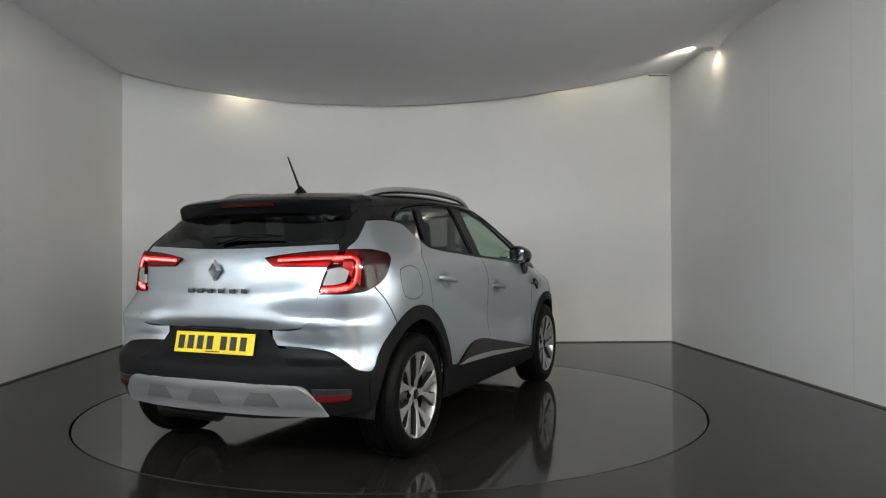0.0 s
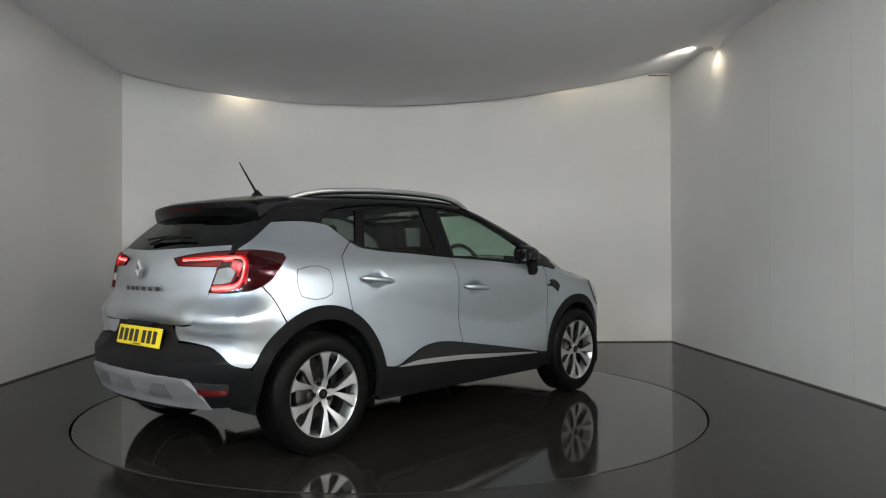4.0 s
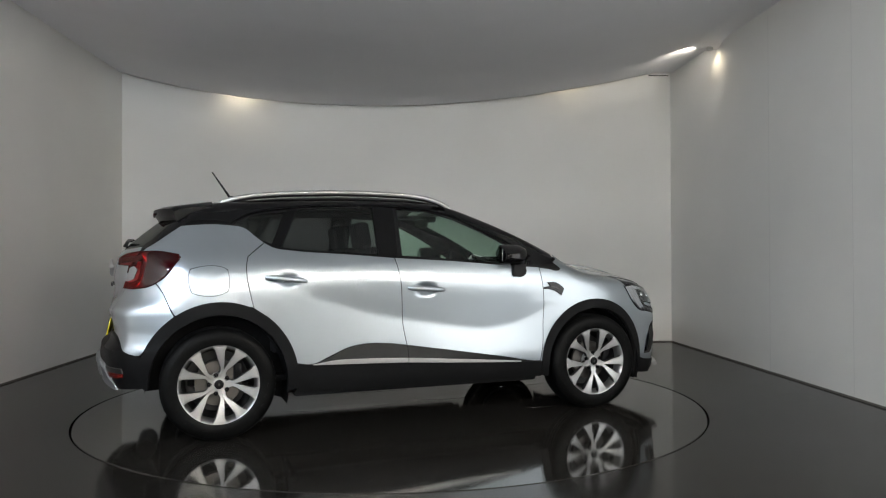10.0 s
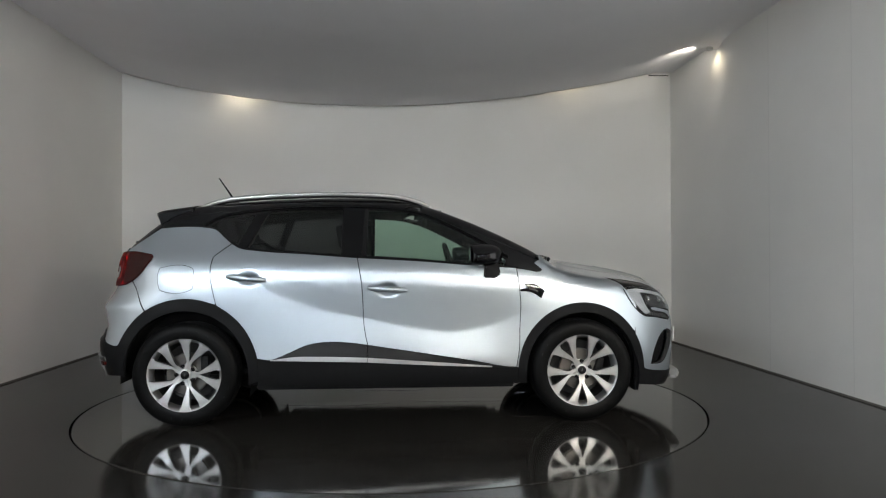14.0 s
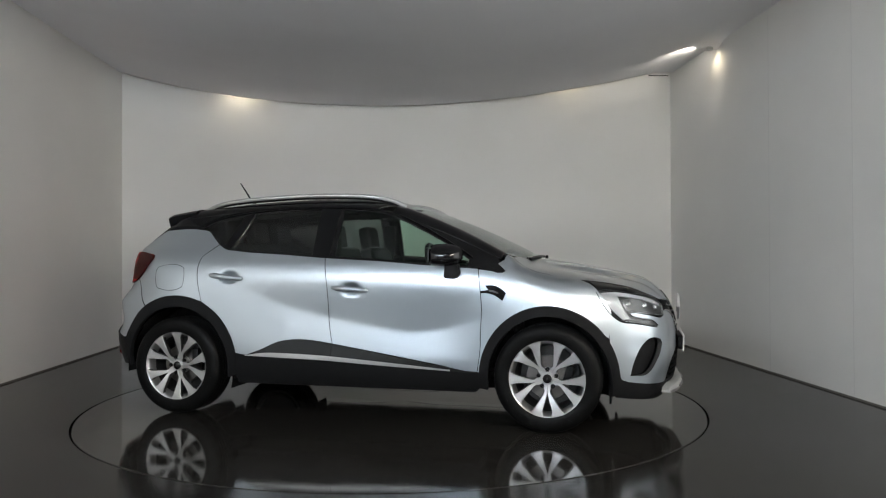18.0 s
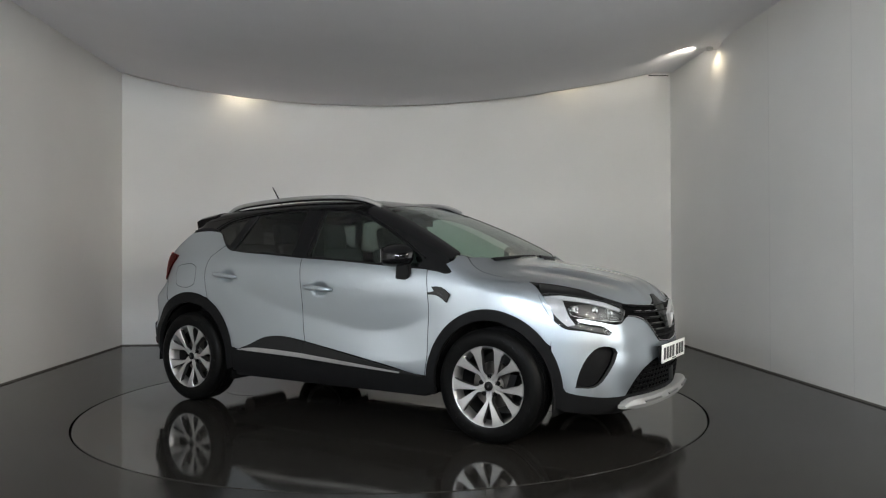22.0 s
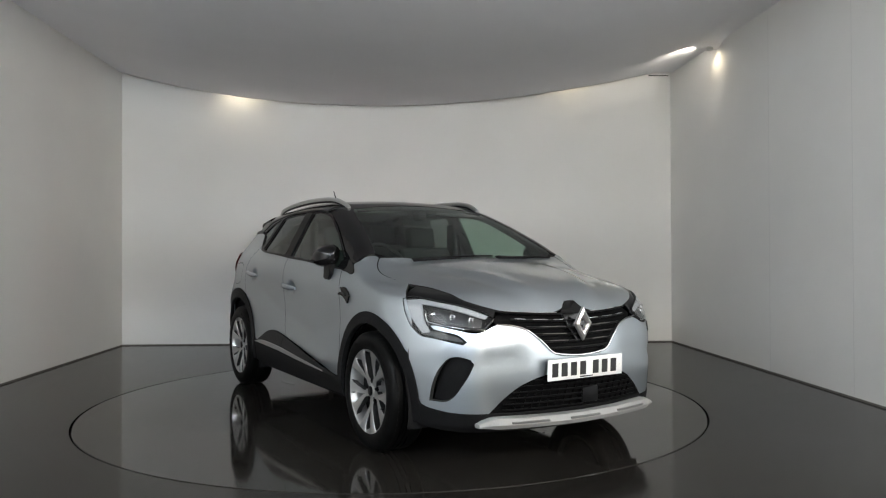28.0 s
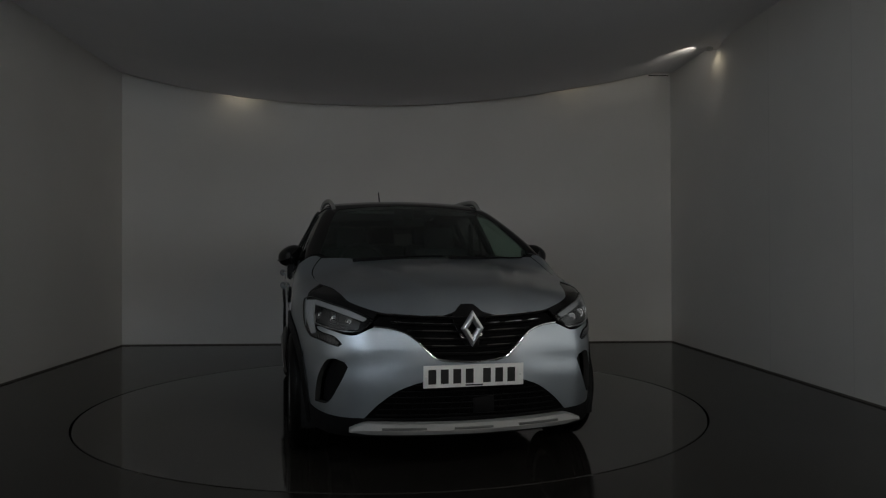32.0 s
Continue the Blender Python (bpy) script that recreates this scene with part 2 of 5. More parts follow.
    # grey stretched ceiling, sagging over the turntable, rising to the walls
    nx, ny = 120, 90
    v, f = [], []
    for j in range(ny + 1):
        for i in range(nx + 1):
            x = LEFT_X + 0.002 + (RIGHT_X - LEFT_X - 0.004) * i / nx
            back = BACK_L + (BACK_R - BACK_L) * (x - LEFT_X) / (RIGHT_X - LEFT_X) - 0.09
            y = -3.4 + (back + 3.4) * j / ny
            v.append((x, y, ceiling_z(x, y, back)))
    for j in range(ny):
        for i in range(nx):
            a = j * (nx + 1) + i
            f.append((a, a + nx + 1, a + nx + 2, a + 1))
    tagged(mesh_ob("ceiling", v, f, FABRIC, smooth=True), "grey stretched fabric ceiling sagging over the turntable", "ceiling", kind="structure")
    # unseen sheet added to keep lamp light out of the space above the membrane
    edge = [(LEFT_X + 0.002 + (RIGHT_X - LEFT_X - 0.004) * i / nx, v[i][2]) for i in range(nx + 1)]
    slab_pts = edge + [(RIGHT_X - .002, 3.9), (LEFT_X + .002, 3.9)]
    tagged(part("ceiling_light_block", prism(slab_pts, -3.415, -3.402, "y"), FABRIC, smooth=False), "unseen grey fabric sheet added to block light above the ceiling", "ceiling", kind="structure")
    # worn dark line where the walls meet the floor
    for name, a, b in (("baseboard", (LEFT_X + 0.002, FRONT_Y), (LEFT_X + .037, BACK_L)), ("baseboard", (RIGHT_X - .002, FRONT_Y), (RIGHT_X - .002, BACK_R)), ("baseboard", (LEFT_X, BACK_L - .003), (RIGHT_X, BACK_R - .008))):
        d = (Vector(b) - Vector(a)).normalized() * 0.006
        n = Vector((-d.y, d.x))
        if n.dot(Vector(a) * -1) < 0:
            n = -n
        tagged(part(name, prism([a, b, (b[0] + n.x, b[1] + n.y), (a[0] + n.x, a[1] + n.y)], 0.0, 0.014), DIRT, smooth=False), "dirty sealant line along the wall foot", "skirting", kind="structure")


    # dark strip stands for the shaded slit where fabric leaves the back wall
    tagged(part("trim", box(3.37, BACK_R - .004, CEIL - .022, .26, .02, .008), DARK, smooth=False), "dark strip for the shaded slit along the ceiling edge", "ceiling trim", kind="structure")
    # faint filled joints between the boards of the right wall
    for y in (1.04, -0.25):
        tagged(part("trim", box(RIGHT_X - .0004, y, 1.7, .0012, .007, 3.38), JOINT, smooth=False), "faint filled joint between wall boards", "wall joint", kind="structure")


def ceiling_z(x, y, back):
    """A membrane slung between the side walls, hanging lowest a little left of the middle."""
    xc = -0.1
    bx = 1 - abs((x - xc) / (LEFT_X - xc)) ** 2.3 if x < xc else 1 - abs((x - xc) / (3.30 - xc)) ** 1.8
    z = CEIL - (0.430 + 0.012 * (back - y)) * max(bx, 0.0)
    # pushed down where a lamp sits above it beside the right wall
    return z - 0.075 * math.exp(-((y - 2.16) / 0.15) ** 2 - ((x - RIGHT_X) / 0.24) ** 2)


room()


def turntable():
    ob = new("turntable")
    r = TABLE_R - 0.013
    part("disc", lathe([(0.001, 0.0), (0.8, 0.0), (1.6, 0.0), (r - 0.040, 0.0)], 128, "z"), TABLE, ob, angle=20)
    part("rim_ring", lathe([(r - 0.040, 0.0), (r - 0.004, 0.0), (r, -0.004), (r, -0.12)], 128, "z"), TABLE, ob, angle=20)
    # wet patches left under the car
    rng = random.Random(7)
    for x, y, a, b in ((-.45, -.12, .52, .09), (.55, -.05, .42, .07), (-1.25, -.45, .22, .06), (1.2, .30, .30, .08), (-.1, .45, .36, .06), (.95, -.62, .18, .05), (-.75, .62, .25, .07)):
        k = [rng.uniform(.55, 1.15) for _ in range(9)]
        pts = []
        for i in range(54):
            t = i / 54 * 9
            j, u = int(t), t - int(t)
            s = k[j] * (1 - u) + k[(j + 1) % 9] * u + rng.uniform(-.04, .04)
            pts.append((x + a * s * math.cos(2 * math.pi * i / 54), y + b * s * math.sin(2 * math.pi * i / 54)))
        part("wet_patch", prism(pts, 0.0, 0.0012), WET, ob, "glistening wet patch", smooth=False)
    return tagged(ob, "round dark polished turntable disc flush with the floor", "turntable")


table = turntable()

# ---- the car's outer form, as one smooth solid: x forward from mid-wheelbase, y left, z up ----
def pchip(px, py, q):
    """A smooth curve through points that never overshoots."""
    px, py, q = np.asarray(px, float), np.asarray(py, float), np.asarray(q, float)
    h = np.diff(px)
    s = np.diff(py) / h
    m = np.zeros(len(px))
    w1, w2 = 2 * h[1:] + h[:-1], h[1:] + 2 * h[:-1]
    same = s[:-1] * s[1:] > 0
    m[1:-1][same] = ((w1 + w2) / (w1 / np.where(same, s[:-1], 1) + w2 / np.where(same, s[1:], 1)))[same]
    m[0], m[-1] = s[0], s[-1]
    i = np.clip(np.searchsorted(px, q) - 1, 0, len(px) - 2)
    u = np.clip((q - px[i]) / h[i], 0, 1)
    return ((1 + 2 * u) * (1 - u) ** 2 * py[i] + u * (1 - u) ** 2 * h[i] * m[i]
            + u * u * (3 - 2 * u) * py[i + 1] + u * u * (u - 1) * h[i] * m[i + 1])


def blur(a, n, axis=0):
    k = np.hanning(2 * n + 3)[1:-1]
    k /= k.sum()
    pad = [(0, 0)] * a.ndim
    pad[axis] = (n, n)
    b = np.pad(a, pad, mode="edge")
    return np.apply_along_axis(lambda v: np.convolve(v, k, "valid"), axis, b)


XS, ZS, YS = np.arange(-2.4, 2.4001, 0.005), np.arange(0.0, 1.7001, 0.005), np.arange(0, 1.1001, 0.005)
# half width: cross sections (z, half width) at stations along the car
SEC_Z = [0.1, 0.25, 0.35, 0.45, 0.55, 0.65, 0.75, 0.85, 0.93, 1.0, 1.06, 1.12, 1.2, 1.3, 1.4, 1.5, 1.57, 1.7]
SECTIONS = [
    (-2.1, [.74, .77, .80, .815, .82, .82, .82, .815, .81, .80, .785, .755, .69, .62, .56, .50, .44, .30]),
    (-1.75, [.78, .83, .855, .865, .870, .872, .872, .868, .862, .850, .832, .795, .735, .67, .61, .545, .49, .36]),
    (-1.32, [.80, .855, .878, .887, .892, .894, .894, .892, .888, .876, .857, .824, .767, .702, .645, .585, .53, .42]),
    (-0.95, [.80, .862, .880, .886, .886, .885, .885, .886, .884, .875, .858, .826, .777, .720, .665, .605, .55, .44]),
    (-0.40, [.80, .862, .884, .889, .889, .888, .887, .887, .886, .878, .860, .824, .784, .733, .680, .618, .56, .45]),
    (0.30, [.80, .862, .884, .888, .888, .887, .886, .887, .886, .876, .856, .820, .781, .730, .675, .612, .55, .45]),
    (0.85, [.80, .858, .880, .885, .884, .884, .884, .883, .880, .866, .842, .806, .768, .710, .645, .57, .50, .43]),
    (1.32, [.79, .848, .872, .882, .888, .890, .888, .880, .866, .836, .80, .757, .70, .64, .57, .50, .46, .40]),
    (1.70, [.78, .825, .842, .850, .854, .856, .853, .838, .802, .760, .715, .68, .62, .56, .50, .45, .42, .35]),
    (2.2, [.74, .77, .775, .775, .775, .772, .76, .73, .685, .65, .61, .60, .55, .50, .45, .40, .37, .30]),
]
WT = np.array([pchip(SEC_Z, s, ZS) for _, s in SECTIONS])
WT = np.array([pchip([x for x, _ in SECTIONS], WT[:, j], XS) for j in range(len(ZS))]).T
# the doors are hollowed along a crease that falls towards the front wheel and climbs again
CREASE = pchip([-1.1, -.85, -.4, .1, .42, .66, .9, 1.1], [.93, .90, .760, .660, .615, .645, .73, .80], XS)[:, None]
SHOULDER = pchip([-1.1, -.4, .3, .9, 1.1], [1.0, .975, .915, .885, .88], XS)[:, None]
DEPTH = pchip([-2.4, -1.0, -.85, -.5, .2, .6, .85, 1.05, 2.4], [0, 0, .004, .016, .021, .021, .011, 0, 0], XS)[:, None]
HOLLOW = np.clip(np.minimum((SHOULDER - ZS) / (SHOULDER - CREASE), (ZS - .44) / (CREASE - .44)), 0, 1)
WT = WT - DEPTH * HOLLOW
WT = blur(blur(WT, 5, 1), 8, 0)
# the line of the top along the middle, and how far it falls to the sides
TOP = [(-2.4, 1.30), (-2.1, 1.37), (-1.75, 1.435), (-1.25, 1.508), (-.8, 1.546), (-.38, 1.560), (-.05, 1.553), (.12, 1.534), (.3, 1.490),
       (.5, 1.420), (.7, 1.340), (.9, 1.250), (1.05, 1.176), (1.15, 1.125), (1.25, 1.093), (1.4, 1.068), (1.63, 1.028), (1.857, .973),
       (2.0, .920), (2.086, .872), (2.14, .825), (2.2, .76), (2.4, .5)]
T0 = blur(pchip(*zip(*TOP), XS), 6)
TS = np.sqrt(1 + np.gradient(T0, XS) ** 2)
TC = blur(pchip([-2.4, -.2, .3, 1.0, 1.2, 1.7, 2.4], [.09, .09, .08, .09, .14, .17, .17], XS), 10)
# nose and tail: x of the face by height, and how it sweeps back to the sides
NOSE = blur(pchip([0, .15, .22, .30, .40, .50, .60, .70, .78, .84, .9, 1.2, 1.7],
                  [2.02, 2.07, 2.104, 2.125, 2.140, 2.148, 2.145, 2.130, 2.104, 2.078, 2.045, 1.95, 1.8], ZS), 4)
NSWEEP = blur(pchip([0, .15, .3, .45, .55, .62, .70, .78, .9, 1.1], [0, .010, .030, .066, .090, .120, .190, .32, .60, 1.0], YS), 6)
TAIL = blur(pchip([0, .2, .30, .40, .50, .555, .60, .68, .75, .80, .95, 1.05, 1.10, 1.15, 1.19, 1.25, 1.30, 1.36, 1.42, 1.5, 1.7],
                  [-1.86, -1.93, -2.0, -2.025, -2.03, -2.02, -1.972, -1.940, -1.940, -1.958, -1.958, -1.946, -1.933, -1.910, -1.88, -1.815, -1.755, -1.68, -1.60, -1.5, -1.2], ZS), 4)
TSWEEP = blur(pchip([0, .15, .3, .45, .55, .65, .72, .80, .9, 1.1], [0, .013, .042, .075, .101, .137, .182, .27, .45, 1.0], YS), 6)
# the bumper corners below the lamps stand out more squarely
TSWEEP_LOW = blur(pchip([0, .15, .3, .45, .55, .65, .72, .80, .9, 1.1], [0, .004, .012, .026, .040, .060, .085, .142, .35, 1.0], YS), 6)
FILL = blur(pchip([0, .58, .66, .76, .84, .92, 1.7], [0, 0, .012, .030, .012, 0, 0], ZS), 12)
OUTER = blur(pchip([0, .30, .48, 1.1], [0, 0, 1, 1], YS), 4)
LOW = blur(pchip([0, .35, .45, .55, .62, .78, .84, .90, .96, 1.7], [0, .35, .6, .75, 1.0, 1.0, .65, .2, 0, 0], ZS), 14)


def bil(tab, x, z):
    u = np.clip((x - XS[0]) / 0.005, 0, len(XS) - 2.001)
    v = np.clip((z - ZS[0]) / 0.005, 0, len(ZS) - 2.001)
    i, j = u.astype(int), v.astype(int)
    u, v = u - i, v - j
    return (tab[i, j] * (1 - u) + tab[i + 1, j] * u) * (1 - v) + (tab[i, j + 1] * (1 - u) + tab[i + 1, j + 1] * u) * v


def smax(a, b, k):
    h = np.maximum(k - np.abs(a - b), 0) / k
    return np.maximum(a, b) + h * h * k * 0.25


def solid(x, y, z):
    """Negative inside the body, positive outside, about in metres."""
    a = np.abs(y)
    side = (a - bil(WT, x, z)) * 0.97
    top = (z - np.interp(x, XS, T0) + np.interp(x, XS, TC) * y * y) / np.interp(x, XS, TS)
    nose = (x - np.interp(z, ZS, NOSE) + np.interp(a, YS, NSWEEP)) * 0.93
    low = np.interp(z, ZS, LOW)
    tail = (np.interp(z, ZS, TAIL) + np.interp(a, YS, TSWEEP) * (1 - low) + np.interp(a, YS, TSWEEP_LOW) * low - np.interp(z, ZS, FILL) * np.interp(a, YS, OUTER) - x) * 0.9
    f = smax(side, top, 0.07)
    f = smax(f, nose, 0.10)
    f = smax(f, tail, 0.10)
    return smax(f, 0.19 - z, 0.05)


def cast(o, d, far=2.6):
    """Where rays from inside leave the body, and the normal there."""
    lo, hi = np.zeros(len(o)), np.full(len(o), far)
    for _ in range(26):
        m = (lo + hi) / 2
        q = o + d * m[:, None]
        out = solid(q[:, 0], q[:, 1], q[:, 2]) > 0
        hi, lo = np.where(out, m, hi), np.where(out, lo, m)
    q = o + d * lo[:, None]
    return q, normal_of(q)


def normal_of(q, e=0.006):
    n = np.empty_like(q)
    for i in range(3):
        s = np.zeros(3)
        s[i] = e
        a, b = q + s, q - s
        n[:, i] = solid(a[:, 0], a[:, 1], a[:, 2]) - solid(b[:, 0], b[:, 1], b[:, 2])
    return n / np.linalg.norm(n, axis=1)[:, None]

# ---- laying panels on the body ----
from mathutils.geometry import delaunay_2d_cdt


def unside(u, v):
    z = np.zeros_like(u)
    return np.stack([u, z, v], 1), np.stack([z, z - 1, z], 1)


def unfront(u, v):
    z = np.zeros_like(u)
    return np.stack([z + 1.0, z, v], 1), np.stack([np.cos(u / 1.1), -np.sin(u / 1.1), z], 1)


def unrear(u, v):
    z = np.zeros_like(u)
    return np.stack([z - 0.9, z, v], 1), np.stack([-np.cos(u / 1.1), -np.sin(u / 1.1), z], 1)


def untop(u, v):
    z = np.zeros_like(u)
    return np.stack([u, v, z + 0.7], 1), np.stack([z, z, z + 1], 1)


def s3(x, z):
    """The point of the right flank at x, z."""
    q, _ = cast(np.array([[x, 0.0, z]]), np.array([[0.0, -1.0, 0.0]]))
    return tuple(q[0])


def to_uv(way, p):
    if len(p) == 2:
        if way in (unside, untop):
            return p
        p = s3(*p)
    x, y, z = p
    if way is unside:
        return (x, z)
    if way is untop:
        return (x, y)
    if way is unfront:
        return (1.1 * math.atan2(-y, x - 1.0), z)
    return (1.1 * math.atan2(-y, -(x + 0.9)), z)


def flow(pts, step, corner=38):
    """A closed line through points, smooth but where it turns sharply, cut into even steps."""
    p = np.array(pts, float)
    n = len(p)
    d = np.roll(p, -1, 0) - p
    L = np.maximum(np.linalg.norm(d, axis=1), 1e-9)
    dirs = d / L[:, None]
    out = []
    turn = [math.degrees(math.acos(max(-1, min(1, float(dirs[i - 1] @ dirs[i]))))) for i in range(n)]
    for i in range(n):
        j = (i + 1) % n
        def tangent(k, own):
            if turn[k] > corner:
                return own
            t = dirs[k - 1] * L[k] + dirs[k] * L[k - 1]
            return t / max(np.linalg.norm(t), 1e-9)
        a, b = tangent(i, dirs[i]) * L[i], tangent(j, dirs[i]) * L[i]
        m = max(1, int(math.ceil(L[i] / step)))
        for q in range(m):
            u = q / m
            out.append((2 * u**3 - 3 * u**2 + 1) * p[i] + (u**3 - 2 * u**2 + u) * a + (3 * u**2 - 2 * u**3) * p[j] + (u**3 - u**2) * b)
    return np.array(out)


def inside(poly, q):
    """Which points q lie inside a closed line."""
    r = np.zeros(len(q), bool)
    for (x0, y0), (x1, y1) in zip(poly, np.roll(poly, -1, 0)):
        c = (y0 > q[:, 1]) != (y1 > q[:, 1])
        with np.errstate(divide="ignore", invalid="ignore"):
            r ^= c & (q[:, 0] < (x1 - x0) * (q[:, 1] - y0) / (y1 - y0) + x0)
    return r


def sheet(way, outline, holes=(), off=0.0, thick=0.012, step=0.03, corner=38, shape=None):
    """Vertices, faces and normals of a panel lying on the body, with its folded edge."""
    loops = [flow([to_uv(way, p) for p in o], step * 0.7, corner) for o in (outline, *holes)]
    lo, hi = loops[0].min(0), loops[0].max(0)
    g = np.stack(np.meshgrid(np.arange(lo[0] + step / 2, hi[0], step), np.arange(lo[1] + step / 2, hi[1], step)), -1).reshape(-1, 2)
    g[:, 0] += 0.25 * step * np.where((np.round((g[:, 1] - lo[1]) / step).astype(int) % 2) == 0, 1, -1)
    keep = inside(loops[0], g)
    for h in loops[1:]:
        keep &= ~inside(h, g)
    edge = np.concatenate(loops)
    if len(g):
        for c in range(0, len(g), 400):
            dd = np.linalg.norm(g[c:c + 400, None] - edge[None], axis=2).min(1)
            keep[c:c + 400] &= dd > step * 0.45
    pts = np.concatenate([edge, g[keep]])
    es, base = [], 0
    for l in loops:
        es += [(base + i, base + (i + 1) % len(l)) for i in range(len(l))]
        base += len(l)
    ov, oe, of, *_ = delaunay_2d_cdt([Vector(p) for p in pts], es, [], 0, 1e-6)
    uv = np.array([tuple(p) for p in ov])
    tri = np.array([tuple(t) for t in of])
    cen = uv[tri].mean(1)
    ok = inside(loops[0], cen)
    for h in loops[1:]:
        ok &= ~inside(h, cen)
    tri = tri[ok]
    q, n = cast(*way(uv[:, 0], uv[:, 1]))
    q = q + n * off
    if shape is not None:
        q = shape(q, n)
    a, b, c = q[tri[:, 0]], q[tri[:, 1]], q[tri[:, 2]]
    flip = (np.cross(b - a, c - a) * n[tri[:, 0]]).sum(1) < 0
    tri[flip] = tri[flip][:, ::-1]
    if shape is not None:
        fn = np.cross(q[tri[:, 1]] - q[tri[:, 0]], q[tri[:, 2]] - q[tri[:, 0]])
        n = np.zeros_like(q)
        for i in range(3):
            np.add.at(n, tri[:, i], fn)
        n /= np.maximum(np.linalg.norm(n, axis=1), 1e-12)[:, None]
    # folded edge: edges used once
    count = {}
    for t in tri:
        for i in range(3):
            k = (int(t[i]), int(t[(i + 1) % 3]))
            count[k] = count.get(k, 0) + 1
    rim = [k for k in count if (k[1], k[0]) not in count]
    verts, norms, faces = [q], [n], [tuple(map(int, t)) for t in tri]
    if rim and thick:
        r = np.array(rim)
        p0, p1, n0, n1 = q[r[:, 0]], q[r[:, 1]], n[r[:, 0]], n[r[:, 1]]
        side_n = np.cross(p1 - p0, n0 + n1)
        side_n /= np.maximum(np.linalg.norm(side_n, axis=1), 1e-9)[:, None]
        # a small rounded lip, then the fold
        lip = min(0.0025, thick * 0.3)
        k = len(q)
        m = len(r)
        verts += [p0, p1, p0 + side_n * lip * .6 - n0 * lip, p1 + side_n * lip * .6 - n1 * lip, p0 + side_n * lip * .6 - n0 * thick, p1 + side_n * lip * .6 - n1 * thick]
        h0, h1 = n0 + side_n, n1 + side_n
        norms += [n0, n1, h0 / np.linalg.norm(h0, axis=1)[:, None], h1 / np.linalg.norm(h1, axis=1)[:, None], side_n, side_n]
        for i in range(m):
            faces += [(k + m + i, k + i, k + 2 * m + i, k + 3 * m + i), (k + 3 * m + i, k + 2 * m + i, k + 4 * m + i, k + 5 * m + i)]
    return np.concatenate(verts), faces, np.concatenate(norms), len(tri)


FLIP = np.array([1.0, -1.0, 1.0])


EDGES = {PAINT: DARK, RED_LENS: RED_BODY, LENS: SATIN}


def panel(name, way, outline, material, parent, holes=(), label="", both=True, **kw):
    """A panel of the right side and, if both, its mirror image on the left."""
    v, f, n, skin = sheet(way, outline, holes, **kw)
    out = [mesh_ob(name, v, f, material, parent[0] if isinstance(parent, list) else parent, label, normals=n)]
    if both:
        out.append(mesh_ob(name, v * FLIP, [t[::-1] for t in f], material, parent[1] if isinstance(parent, list) else parent, label, normals=n * FLIP))
    if material in EDGES:
        # folded edges take a darker material; on paint it stands for panel-gap shade
        for ob in out:
            ob.data.materials.append(EDGES[material])
            ob.data.polygons.foreach_set("material_index", [0] * skin + [1] * (len(f) - skin))
    return out


def span(half, way):
    """A closed outline across the middle from its right half (from the middle top, round the right, to the middle bottom)."""
    if way is untop:
        return list(half) + [(x, -y) for x, y in reversed(half) if abs(y) > 1e-6]
    return list(half) + [(x, -y, z) for x, y, z in reversed(half) if abs(y) > 1e-6]


def arc(cx, cz, rx, rz, a0, a1, n):
    return [(cx + rx * math.cos(radians(a0 + (a1 - a0) * i / n)), cz + rz * math.sin(radians(a0 + (a1 - a0) * i / n))) for i in range(n + 1)]


# ---- the car ----
car = new("car")
tagged(car, "silver compact crossover car with gloss black roof on a turntable", "car")
FWX, RWX, WZ = 1.3195, -1.3195, 0.338
F_OUT = arc(FWX + 0.005, 0.335, 0.440, 0.465, 176, 4, 20)      # front arch, from the door over the top to the nose
R_OUT = arc(RWX + 0.005, 0.345, 0.475, 0.498, 12, 160, 20)     # rear arch, from the door over the top to the tail
F_IN = arc(FWX + 0.005, 0.335, 0.385, 0.400, 180, -12, 20)
R_IN = arc(RWX + 0.005, 0.345, 0.410, 0.420, -8, 182, 20)

GLASS_F = [(-.135, 1.122), (.25, 1.096), (.58, 1.069), (.80, 1.052), (.815, 1.10), (.64, 1.212), (.45, 1.312), (.25, 1.398), (.10, 1.435), (-.125, 1.452)]
GLASS_R = [(-.30, 1.130), (-.30, 1.455), (-.50, 1.455), (-.68, 1.447), (-.805, 1.432), (-.88, 1.28), (-.925, 1.182), (-.88, 1.170), (-.6, 1.149)]
GLASS_Q = [(-.985, 1.19), (-1.03, 1.215), (-1.12, 1.28), (-1.22, 1.335), (-1.10, 1.385), (-.885, 1.415), (-.94, 1.30)]
SCREEN = [(.262, 0), (.285, -.30), (.315, -.52), (.47, -.575), (.75, -.635), (1.03, -.70), (1.085, -.62), (1.17, -.35), (1.205, 0)]
REAR_GLASS = [(-1.66, 0, 1.365), (-1.63, -.30, 1.365), (-1.56, -.53, 1.368), (-1.60, -.595, 1.33), (-1.70, -.628, 1.23), (-1.76, -.60, 1.195), (-1.86, -.35, 1.178), (-1.90, 0, 1.168)]


